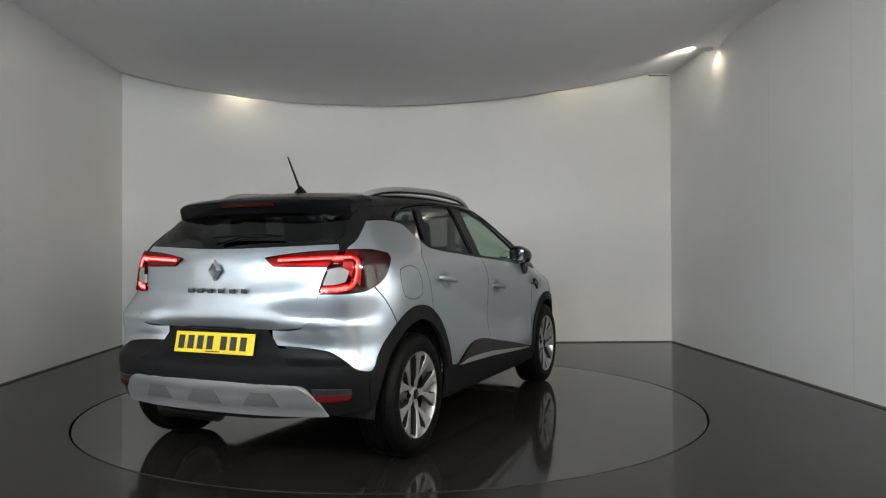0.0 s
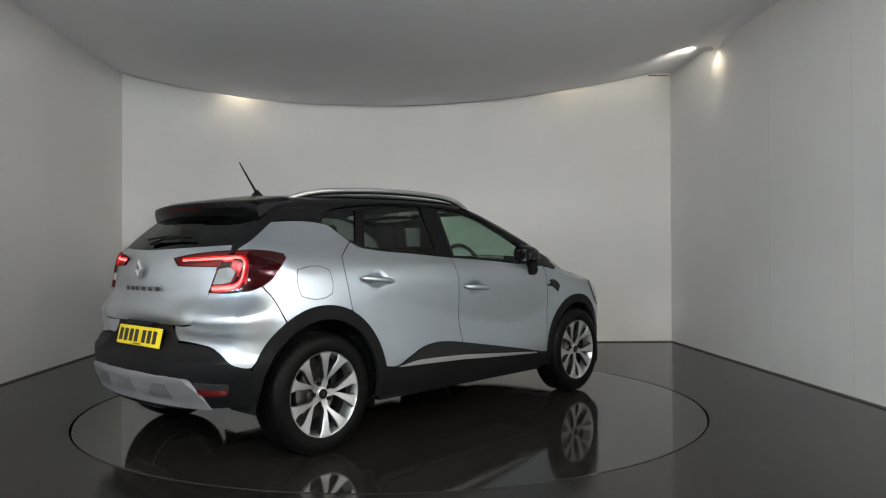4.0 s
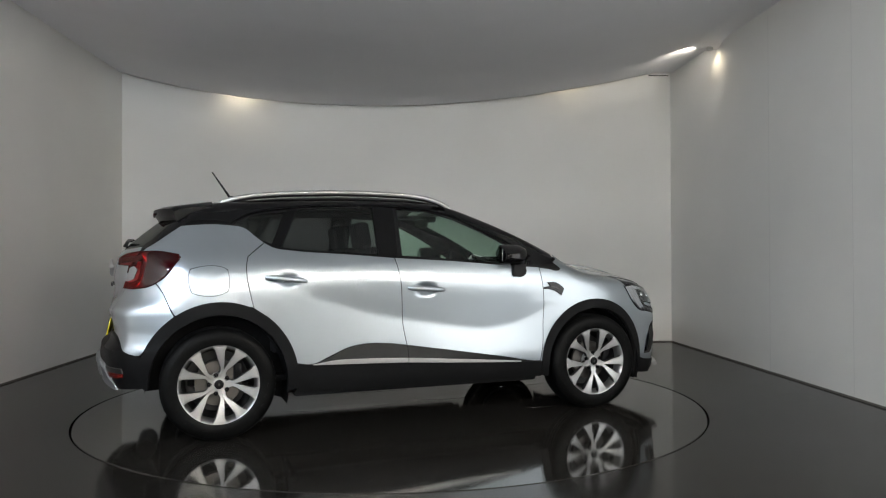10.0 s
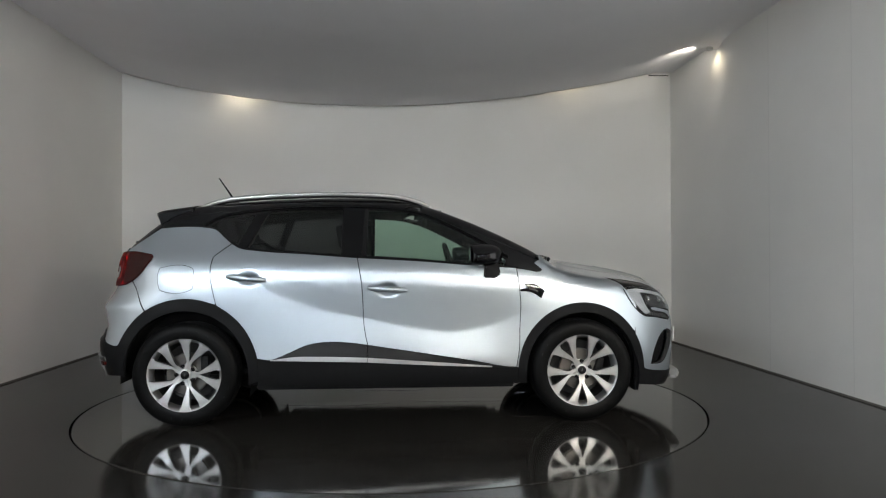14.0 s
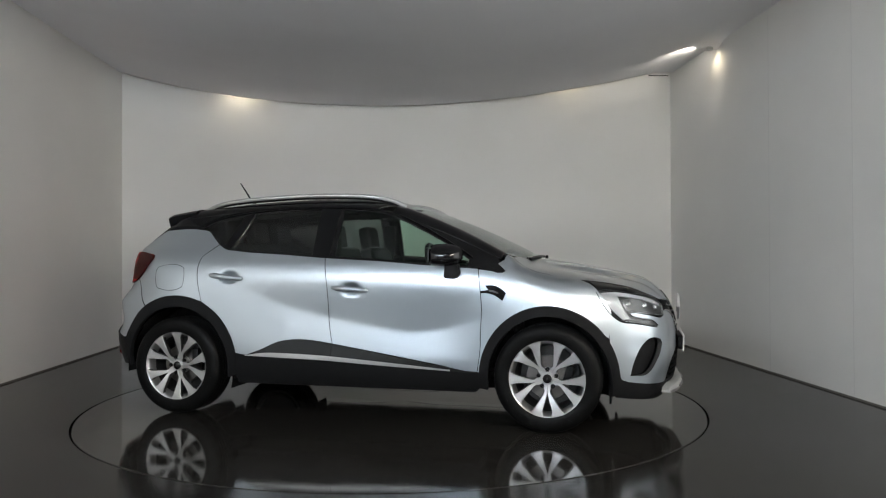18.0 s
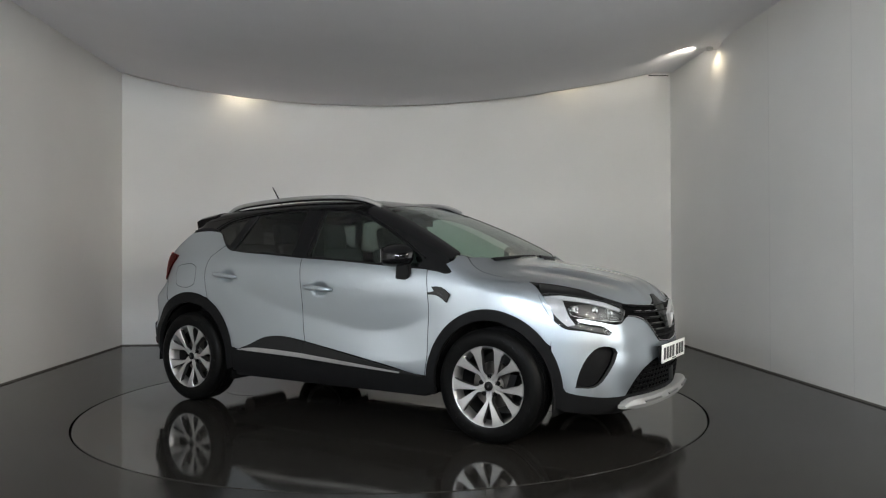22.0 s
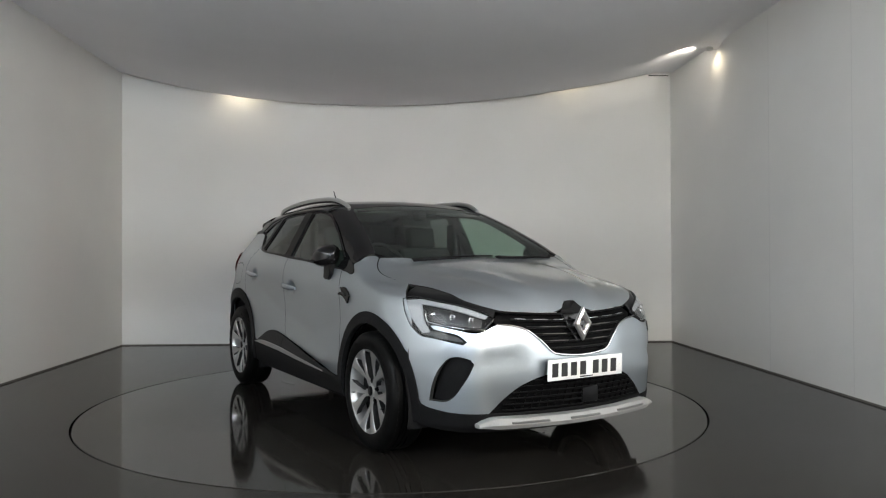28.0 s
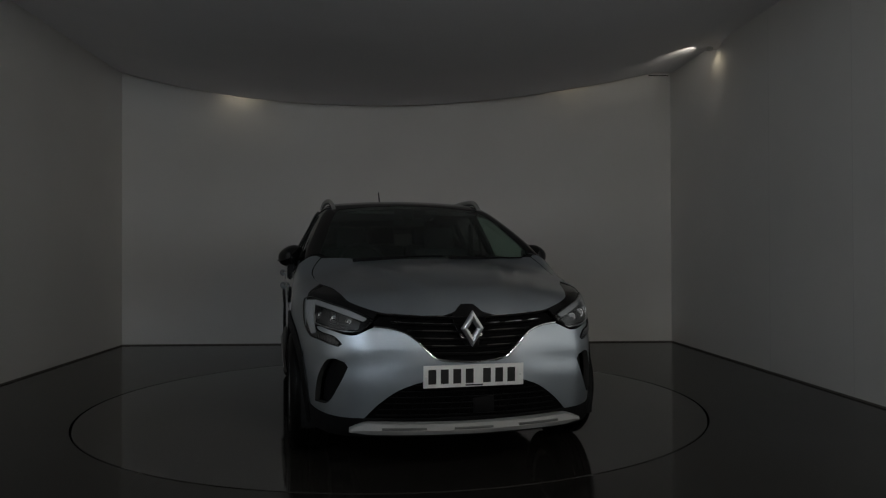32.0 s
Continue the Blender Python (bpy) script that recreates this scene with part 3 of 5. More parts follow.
def body():
    # dark inner shell behind the panel gaps, with the window and wheel openings
    top_line = [(x, float(np.interp(x, XS, T0)) - 0.085) for x in np.linspace(1.0, -1.5, 26)]
    edge_y = [-s3(x, z)[1] for x, z in top_line]
    side_out = [(1.72, .30), (1.74, .80), (1.60, .90), (1.25, 0.99), (1.02, 1.05)] + top_line + [(-1.62, 1.25), (-1.75, 1.10), (-1.78, .9), (-1.80, .5), (-1.74, .34)]
    side_out += [(RWX - .42, .34)] + list(reversed(arc(RWX, .345, .42, .42, 0, 180, 16))) + [(RWX + .42, .25), (FWX - .39, .25)] + arc(FWX, .335, .39, .40, 180, 0, 16) + [(FWX + .39, .25)]
    panel("side_frame", unside, side_out, GLOSS, car, holes=(GLASS_F, GLASS_R, GLASS_Q), off=-0.007, thick=0.02, step=0.04, shape=tuck, label="gloss black pillars and inner frame")
    # roof
    xs = np.linspace(.262, -1.5, 24)
    ye = np.interp(xs, [x for x, _ in reversed(top_line)], list(reversed(edge_y)))
    roof_half = [(xs[0], 0.0), (.285, -.30), (.315, -.50)] + [(float(x), -float(y) - 0.004) for x, y in list(zip(xs, ye))[2:]] + [(-1.56, -.45), (-1.60, 0)]
    panel("roof", untop, span(roof_half, untop), GLOSS, car, both=False, off=-0.004, thick=0.02, step=0.05, label="gloss black roof")
    # shell under the bonnet and the scuttle
    ci = [(1.205, 0), (1.17, -.35), (1.085, -.62), (1.03, -.70), (1.06, -.74), (1.3, -.74), (1.62, -.68), (1.91, -.58), (2.00, -.45), (2.06, 0)]
    panel("scuttle", untop, span(ci, untop), SATIN, car, both=False, off=-0.014, thick=0.02, step=0.05)
    fs = [(2.10, 0, .85), (2.03, -.47, .84), (1.93, -.6, .865), (1.66, -.80, .90), s3(1.72, .75), s3(1.765, .5), s3(1.775, .3), (1.80, -.78, .255), (2.0, -.56, .225), (2.12, 0, .215)]
    panel("front_carrier", unfront, span(fs, unfront), GLOSS, car, holes=(), both=False, off=-0.055, thick=0.02, step=0.05, label="gloss black grille carrier")
    # rear shell round the back window
    rs = [(-1.60, 0, 1.40), (-1.54, -.45, 1.395), (-1.45, -.58, 1.37), (-1.52, -.66, 1.25), (-1.60, -.78, 1.1), s3(-1.66, .9), s3(-1.72, .72), s3(-1.765, .5), (-1.75, -.80, .335), (-1.95, -.4, .29), (-2.0, 0, .28)]
    panel("rear_frame", unrear, span(rs, unrear), GLOSS, car, holes=(span(REAR_GLASS, unrear),), both=False, off=-0.009, thick=0.02, step=0.05, shape=tuck)

    # the slim pillars beside the windscreen
    px = np.linspace(1.02, .245, 14)
    py = np.interp(px, [x for x, _ in reversed(top_line)], list(reversed(edge_y)))
    pil = [(.315, -.515), (.47, -.570), (.75, -.630), (1.03, -.695)] + [(float(x), -float(y) - .006) for x, y in zip(px, py)] + [(.262, -.47)]
    panel("windscreen_pillar", untop, pil, GLOSS, car, off=-0.0035, thick=0.015, step=0.025, label="gloss black windscreen pillar")
    cap = [(1.040, -.81), (1.048, -.75), (1.066, -.705), (1.080, -.695), (1.126, -.730), (1.20, -.7535), (1.30, -.7535), (1.42, -.741), (1.50, -.728), (1.50, -.765), (1.36, -.805), (1.24, -.82), (1.10, -.815)]
    panel("fender_cap", untop, cap, PAINT, car, off=0.0005, thick=0.0, step=0.02)

    # silver outer panels
    a_f = [p for p in F_OUT if p[0] < 1.70]
    fender = [(.875, .372), (.894, .50), (.898, .64), (.905, .787), (.897, .90), (.881, 1.030), (.95, 1.021), (1.038, 1.009), (1.055, 1.021), (1.030, 1.045), (1.004, 1.068), (1.035, 1.088), (1.080, 1.078), (1.16, 1.042), (1.235, 1.000), (1.345, .990), (1.516, .962), (1.60, .925), (1.655, .866), (1.705, .79), (1.70, .60)]
    fender += [p for p in reversed(F_OUT) if p[0] < 1.69]
    panel("front_fender", unside, fender, PAINT, car, thick=0.014)
    front_door = [(-.190, 1.106), (.25, 1.080), (.58, 1.053), (.875, 1.034), (.892, .90), (.900, .787), (.893, .64), (.889, .50), (.870, .374), (.82, .376), (.627, .410), (.249, .472), (-.121, .530), (-.130, .57), (-.148, .682), (-.152, .795), (-.162, .945)]
    rear_door = [(-.195, 1.106), (-.167, .945), (-.157, .795), (-.153, .682), (-.135, .57), (-.126, .531), (-.238, .546), (-.387, .553), (-.517, .535), (-.646, .481), (-.757, .438)]
    rear_door += [p for p in R_OUT if p[0] > -1.10] + [(-1.112, .802), (-1.138, .914), (-1.152, 1.062), (-1.141, 1.118), (-1.075, 1.172), (-1.035, 1.203), (-.975, 1.172), (-.882, 1.158), (-.506, 1.130)]
    fd = panel("front_door", unside, front_door, PAINT, car, thick=0.014, step=0.018, shape=handle_dish)
    rd = panel("rear_door", unside, rear_door, PAINT, car, thick=0.014, step=0.018, shape=handle_dish)
    quarter = [(-1.040, 1.207), (-1.080, 1.176), (-1.146, 1.120), (-1.157, 1.062), (-1.143, .914), (-1.117, .806)] + [p for p in R_OUT if -1.56 < p[0] < -1.12]
    quarter += [(-1.571, .768), (-1.634, .900), (-1.678, .967), (-1.72, -.75, .955), (-1.78, -.67, 1.06), (-1.755, -.680, 1.150), (-1.675, -.695, 1.205), (-1.585, -.680, 1.268), (-1.52, -.662, 1.312), (-1.40, 1.322), (-1.226, 1.316), (-1.157, 1.302), (-1.085, 1.243)]
    qh = [(-1.494, 1.02), (-1.485, 1.046), (-1.45, 1.056), (-1.287, 1.052), (-1.266, 1.04), (-1.260, 1.01), (-1.258, .94), (-1.266, .907), (-1.29, .894), (-1.451, .890), (-1.478, .9), (-1.487, .923)]
    qn = panel("rear_quarter", unrear, quarter, PAINT, car, holes=(qh,), thick=0.014)
    cx, cz = -1.376, .973
    panel("fuel_flap", unrear, [(cx + (x - cx) * .972, cz + (z - cz) * .962) for x, z in qh], PAINT, qn[0], both=False, thick=0.012)
    bonnet = [(1.215, 0), (1.18, -.35), (1.10, -.60), (1.085, -.69), (1.13, -.725), (1.20, -.748), (1.30, -.748), (1.516, -.722), (1.662, -.668), (1.80, -.635), (1.90, -.600), (1.945, -.555), (2.000, -.462), (2.042, -.33), (2.070, -.10), (2.064, -.07), (2.045, -.045), (2.038, -.03), (2.038, 0)]
    panel("bonnet", untop, span(bonnet, untop), PAINT, car, both=False, thick=0.016, shape=bonnet_form)
    b = [(2.163, 0, .576), (2.161, -.055, .580), (2.15, -.176, .595), (2.134, -.261, .668), (2.109, -.344, .727), (2.085, -.42, .749), (2.057, -.492, .757), (2.040, -.52, .745), (2.028, -.56, .724), (1.935, -.692, .738), (1.85, -.747, .754), (1.826, -.758, .752), (1.838, -.754, .741), (1.871, -.738, .730), (1.968, -.670, .706), (2.002, -.642, .674), (1.988, -.660, .659), (1.943, -.701, .669), (1.85, -.754, .687), (1.775, -.793, .698), (1.705, -.815, .748), (1.702, -.817, .79), (1.704, .60)]
    b += [p for p in F_OUT if p[0] > 1.69] + [(1.80, -.79, .318), (1.88, -.71, .298), (2.019, -.541, .290), (2.068, -.452, .386), (2.10, -.372, .443), (2.13, -.261, .484), (2.159, 0, .494)]
    b = [p if len(p) == 3 else s3(*p) for p in b]
    brow = [(1.575, -.705), (1.662, -.672), (1.80, -.639), (1.90, -.604), (1.945, -.559), (2.000, -.466), (2.018, -.490), (1.945, -.599), (1.85, -.692), (1.742, -.756), (1.66, -.804), (1.63, -.800)]
    panel("lamp_brow", untop, brow, GLOSS, car, off=-0.003, thick=0.01, step=0.02, label="gloss black strip above the headlamp")
    fog = [(1.826, -.770, .362), (1.848, -.764, .450), (1.900, -.738, .553), (1.935, -.713, .590), (1.972, -.682, .600), (2.016, -.633, .585), (2.028, -.618, .560), (2.018, -.630, .525), (1.983, -.670, .440), (1.952, -.695, .390), (1.930, -.708, .372)]
    fb = panel("front_bumper", unfront, span(b, unfront), PAINT, car, holes=(fog, [(x, -y, z) for x, y, z in fog]), both=False, thick=0.03, shape=bumper_form)
    panel("fog_recess", unfront, fog, PLASTIC, fb[0], off=-0.05, thick=0.0, label="black blanked fog lamp recess")
    gate = [(-1.97, 0, .748), (-1.93, -.40, .746), (-1.885, -.50, .757), (-1.88, -.543, .80), (-1.87, -.590, .958), (-1.841, -.617, 1.058), (-1.78, -.655, 1.146), (-1.755, -.635, 1.182), (-1.84, -.40, 1.172), (-1.915, 0, 1.160)]
    panel("tailgate", unrear, span(gate, unrear), PAINT, car, both=False, thick=0.02, shape=gate_form)
    rb = [(-1.872, -.587, .930), (-1.785, -.72, .930), (-1.71, -.785, .942), (-1.685, .962), (-1.641, .900), (-1.579, .764)] + [p for p in R_OUT if -1.745 < p[0] < -1.58]
    rb += [(-1.767, .537), (-1.819, -.807, .538), (-1.849, -.79, .548), (-1.880, -.73, .605), (-1.890, -.68, .635), (-1.906, -.569, .654), (-1.93, -.348, .664), (-1.93, -.345, .739), (-1.912, -.461, .742), (-1.91, -.512, .752), (-1.905, -.535, .80), (-1.88, -.583, .90)]
    panel("rear_bumper", unrear, rb, PAINT, car, thick=0.02)
    lower = [(-2.0, 0, .62), (-1.93, -.5, .645), (-1.885, -.70, .622), (-1.84, -.795, .55), s3(-1.775, .53), s3(-1.755, .50), s3(-1.735, .38), (-1.73, -.80, .338), (-1.88, -.60, .318), (-1.93, -.45, .30), (-1.99, 0, .295)]
    panel("rear_valance", unrear, span(lower, unrear), PLASTIC, car, both=False, off=0.004, thick=0.03, label="black plastic lower rear bumper")
    panel("plate_recess", unrear, span([(-1.95, 0, .742), (-1.925, -.312, .742), (-1.975, -.484, .556), (-2.0, 0, .553)], unrear), PLASTIC, car, both=False, off=0.008, thick=0.01)

    # black cladding
    fa = F_OUT + [(1.765, .25), (1.70, .235)] + list(reversed(F_IN)) + [(.94, .26), (.885, .27)]
    panel("front_arch_trim", unside, fa, PLASTIC, car, off=0.010, thick=0.03, step=0.022, label="black plastic wheel arch trim")
    ra = [(-.842, .30)] + R_OUT + [(-1.775, .47), (-1.745, .335)] + list(reversed(R_IN)) + [(-.91, .275)]
    panel("rear_arch_trim", unside, ra, PLASTIC, car, off=0.010, thick=0.03, step=0.022, label="black plastic wheel arch trim")
    panel("sill_trim", unside, [(-.85, .44), (-.757, .432), (-.127, .418), (.30, .396), (.70, .376), (.88, .368), (.885, .262), (.2, .258), (-.6, .262), (-.845, .275)], PLASTIC, car, off=0.006, thick=0.03)
    dc_f = [(-.121, .526), (.249, .468), (.627, .406), (.86, .371), (.70, .379), (.30, .399), (-.121, .421)]
    dc_r = [(-.128, .527), (-.238, .542), (-.387, .549), (-.517, .531), (-.646, .477), (-.757, .437), (-.45, .432), (-.128, .421)]
    panel("door_cladding", unside, dc_f, CLADDING, fd, off=0.010, thick=0.015, step=0.02, shape=flare, label="satin black door cladding")
    panel("door_cladding", unside, dc_r, CLADDING, rd, off=0.010, thick=0.015, step=0.02, shape=flare, label="satin black door cladding")
    panel("chrome_strip", unside, [(-.121, .445), (.25, .420), (.70, .386), (.70, .380), (.25, .400), (-.121, .420)], ALLOY, fd, off=0.036, thick=0.02, label="bright chrome strip")
    panel("chrome_strip", unside, [(-.128, .446), (-.45, .456), (-.60, .456), (-.757, .437), (-.5, .431), (-.128, .421)], ALLOY, rd, off=0.036, thick=0.02, label="bright chrome strip")

    # glass
    def shrink(o, k=0.004):
        c = np.mean(np.array(o, float), 0)
        return [tuple(np.array(p) + (np.array(p) - c) / np.linalg.norm(np.array(p) - c) * k) for p in o]
    panel("side_window", unside, shrink(GLASS_F), CLEAR, fd, off=-0.012, thick=0.0, step=0.05, label="green-tinted door glass")
    panel("side_window", unside, shrink(GLASS_R), PRIVACY, rd, off=-0.012, thick=0.0, step=0.05, label="dark privacy door glass")
    panel("quarter_window", unside, shrink(GLASS_Q), PRIVACY, car, off=-0.012, thick=0.0, step=0.05, label="dark privacy glass")
    panel("windscreen", untop, span(SCREEN, untop), CLEAR, car, both=False, off=-0.006, thick=0.0, step=0.05, label="clear laminated windscreen")
    panel("rear_window", unrear, span(REAR_GLASS, unrear), PRIVACY_REAR, car, both=False, off=-0.008, thick=0.0, step=0.05, label="dark privacy rear window")
    panel("sail_panel", unside, [(.81, 1.050), (.835, 1.09), (.87, 1.095), (.95, 1.085), (1.000, 1.063), (1.030, 1.042), (1.051, 1.022), (1.036, 1.013), (.95, 1.024), (.88, 1.038)], GLOSS, car, off=0.006, thick=0.012, step=0.015, corner=85)
    return fd, rd, fb[0]


def tuck(q, n):
    """Sinks the inner shell below the waist, where outer panels cover it."""
    return q - n * (0.022 * np.clip((1.045 - q[:, 2]) / 0.05, 0, 1))[:, None]


def flare(q, n):
    """Leans the door cladding out towards its lower edge."""
    return q + n * (0.022 * np.clip((0.54 - q[:, 2]) / 0.11, 0, 1))[:, None]


def handle_dish(q, n):
    """Oval hollows behind the two door handles."""
    h = 0
    for x, z in ((-.905, .974), (.012, .895)):
        r = ((q[:, 0] - x) / .070) ** 2 + ((q[:, 2] - z) / .042) ** 2
        h = h - .022 * np.clip(1.1 - r, 0, 1) ** .8
    return q + n * h[:, None]


def bonnet_form(q, n):
    """Two raised ribs that run back from the badge."""
    x, y = q[:, 0], np.abs(q[:, 1])
    r = 0.16 + (2.1 - x) * 0.30
    h = 0.010 * np.exp(-((y - r) / 0.05) ** 2) - 0.010 * np.exp(-((y - r - 0.11) / 0.06) ** 2)
    h *= np.clip((2.09 - x) / 0.15, 0, 1) * np.clip((x - 1.25) / 0.3, 0, 1)
    return q + n * h[:, None]


def bumper_form(q, n):
    """A crease over each fog lamp recess."""
    y, z = np.abs(q[:, 1]), q[:, 2]
    line = 0.60 + (0.62 - y) * 0.10
    h = 0.006 * np.exp(-((z - line - 0.04) / 0.05) ** 2) - 0.008 * np.exp(-((z - line + 0.035) / 0.045) ** 2)
    h *= 0.5 * np.clip((y - 0.22) / 0.2, 0, 1) * np.clip((0.80 - y) / 0.1, 0, 1)
    return q + n * h[:, None]


def gate_form(q, n):
    """A hollow under the badge and a rounded lower edge."""
    y, z = np.abs(q[:, 1]), q[:, 2]
    h = 0.010 * np.exp(-((z - 0.80) / 0.06) ** 2) - 0.008 * np.exp(-((z - 0.91) / 0.06) ** 2)
    h *= np.clip((0.56 - y) / 0.10, 0, 1)
    return q + n * h[:, None]


fd, rd, front_bumper = body()

# ---- wheels ----
def wheel():
    """One road wheel, its outer face towards -y, its centre at the origin."""
    w = new("wheel")
    w.parent = car
    tyre = [(.231, -.098), (.241, -.106), (.260, -.112), (.285, -.1135), (.310, -.110), (.328, -.100), (.338, -.088), (.3425, -.070),
            (.343, -.052), (.336, -.050), (.336, -.044), (.343, -.042), (.343, -.018), (.336, -.016), (.336, -.010), (.343, -.008), (.343, .012), (.336, .014), (.336, .020), (.343, .022), (.343, .050),
            (.3425, .070), (.338, .088), (.328, .100), (.285, .1135), (.241, .106), (.231, .098)]
    t = part("tyre", lathe(tyre, 72), RUBBER, w, "black low-profile road tyre")
    # tread blocks and moulded bars on the shoulder
    bm = bmesh.new()
    for i in range(60):
        for y0, y1 in ((-.080, -.056), (.056, .080)):
            a = 2 * math.pi * i / 60
            m = Matrix.Rotation(a, 4, "Y")
            box(0.3375, (y0 + y1) / 2, 0, .008, y1 - y0, .022, 0, m, bm)
    tagged(part("tread_blocks", bm, RUBBER, t), kind="stuff")
    bm = bmesh.new()
    for i in range(28):
        a = 2 * math.pi * (i + (0.3 if i % 7 < 4 else 0)) / 28
        if i % 14 in (4, 5, 6, 11, 12, 13):
            continue
        box(0.292, -.1137, 0, .012, .0016, .020, 0, Matrix.Rotation(a, 4, "Y"), bm)
    tagged(part("tyre_markings", bm, RUBBER, t), kind="stuff")
    rim = [(.215, .09), (.217, -.06), (.224, -.085), (.230, -.098), (.236, -.106), (.240, -.1075), (.2415, -.100), (.235, -.092), (.231, -.08), (.231, .09)]
    part("rim", lathe(rim, 72), ALLOY, w, "bright alloy rim lip")
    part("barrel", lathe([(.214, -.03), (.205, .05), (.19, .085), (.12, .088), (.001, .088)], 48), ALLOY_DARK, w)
    hub = [(.001, -.086), (.028, -.086), (.034, -.084), (.036, -.078), (.050, -.072), (.062, -.066), (.066, -.05), (.066, -.02)]
    part("hub", lathe(hub, 40), ALLOY, w)
    cap = part("centre_cap", lathe([(.001, -.0945), (.024, -.093), (.028, -.090), (.0285, -.084)], 32), SATIN, w, "dark centre cap with a pale diamond")
    bm = prism([(0, .011), (.007, 0), (0, -.011), (-.007, 0)], -.0955, -.093, "y")
    part("cap_badge", bm, ALLOY_DARK, cap)
    d = part("brake_disc", lathe([(.06, -.018), (.138, -.018), (.140, -.014), (.140, .006), (.138, .010), (.06, .010)], 48), STEEL, w)
    part("caliper", box(.115, -.008, .06, .05, .07, .12, .012), SATIN, d)
    # ten blades in five pairs
    prof = [(r, (lo + hi) / 2, (hi - lo) / 2, y) for r, lo, hi, y in ((.036, -.5, 34, -.078), (.046, -.5, 29, -.078), (.066, -.5, 20, -.080), (.080, -.5, 12.5, -.082), (.095, .2, 12.5, -.085), (.106, 1.6, 14.2, -.088), (.12, 3.2, 16.6, -.091), (.14, 5.0, 19.2, -.094), (.16, 6.4, 21.2, -.098), (.18, 7.5, 22.6, -.101), (.20, 8.4, 23.8, -.1035), (.213, 8.2, 24.6, -.105), (.222, 7.0, 26.2, -.1055), (.235, 6.0, 27.5, -.1060))]
    for k in range(5):
        for sgn in (1, -1):
            bm = bmesh.new()
            rows = []
            for r, c, h, y in prof:
                row = []
                for a, dy in ((c - h, .034), (c - h, .005), (c - h * .84, 0), (c + h * .84, 0), (c + h, .005), (c + h, .036)):
                    t = radians(144 + 72 * k + sgn * a)
                    row.append(bm.verts.new((r * math.cos(t), y + dy, r * math.sin(t))))
                rows.append(row)
            # spoke sides get the darker alloy, their shade put into the colour
            for p, q in zip(rows, rows[1:]):
                for i in range(5):
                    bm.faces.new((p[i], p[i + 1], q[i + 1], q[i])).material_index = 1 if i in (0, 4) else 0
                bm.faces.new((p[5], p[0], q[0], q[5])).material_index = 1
            bm.faces.new(rows[0]), bm.faces.new(rows[-1])
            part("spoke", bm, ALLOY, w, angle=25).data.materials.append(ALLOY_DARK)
        t = radians(108 + 72 * k)
        b = part("wheel_bolt", lathe([(.001, -.080), (.007, -.080), (.0075, -.074), (.0125, -.073), (.0135, -.079), (.0145, -.079), (.0145, -.066)], 14), SATIN, w)
        b.matrix_basis = pose(.057 * math.cos(t), 0, .057 * math.sin(t))
    part("valve", tube([(.19, -.085, -.02), (.180, -.105, -.019)], .003), SATIN, w)
    return w


def wheels():
    w = wheel()
    r = 0.343
    w.matrix_basis = pose(RWX, -.782, r)
    for x, y, turn in ((FWX, -.782, 0), (RWX, .782, 180), (FWX, .782, 180)):
        copy_thing(w, pose(x, y, r, 0, 0, turn) @ pose(0, 0, 0, 0, 18 if x > 0 else 12, 0))
    # dark liners inside the arches
    for x, rr in ((FWX, .405), (RWX, .425)):
        for s in (-1, 1):
            bm = bmesh.new()
            rings = []
            for y in (.84, .60, .52):
                rings.append([bm.verts.new((x + (rr if y > .55 else .02) * math.cos(radians(a)), s * y, .30 + (rr + .03 if y > .55 else .02) * math.sin(radians(a)))) for a in range(-14, 183, 7)])
            for p, q in zip(rings, rings[1:]):
                for i in range(len(p) - 1):
                    bm.faces.new((p[i], p[i + 1], q[i + 1], q[i]))
            part("wheel_liner", bm, CABIN, car)
    # mud flap, floor pan and exhaust below
    bm = prism([(-1.66, .30), (-1.5, .245), (-1.0, .225), (1.0, .205), (1.75, .19), (1.98, .235), (1.98, .30)], -.50, .50, "y")
    part("floor_pan", bm, CABIN, car)
    for s in (-1, 1):
        part("sill_beam", box(0, s * .66, .265, 1.72, .36, .07, .02), CABIN, car)
        part("mud_flap", box(1.705, s * .72, .225, .014, .18, .07, .004), PLASTIC, car)
        part("axle", tube([(FWX, s * .2, .30), (FWX, s * .72, .34)], .03), STEEL, car)
    part("rear_axle", tube([(RWX, -.70, .31), (RWX, 0, .27), (RWX, .70, .31)], .04), SATIN, car)
    part("silencer", tube([(-1.75, .15, .26), (-1.74, .55, .26)], .07, 12), STEEL, car)


# ---- details on the body ----
def on(way, pts, off=0.0):
    """Points laid on the body, off by a distance."""
    uv = np.array([to_uv(way, p) for p in pts], float)
    q, n = cast(*way(uv[:, 0], uv[:, 1]))
    return q + n * off, n


def smooth_line(pts, n=6):
    """A finer line through points."""
    p = np.array(pts, float)
    s = np.arange(len(p))
    t = np.linspace(0, len(p) - 1, (len(p) - 1) * n + 1)
    return [tuple(pchip(s, p[:, i], t)[k] for i in range(3)) for k in range(len(t))]


def flipped(pts, s):
    return [(x, y * (-s), z) for x, y, z in pts]


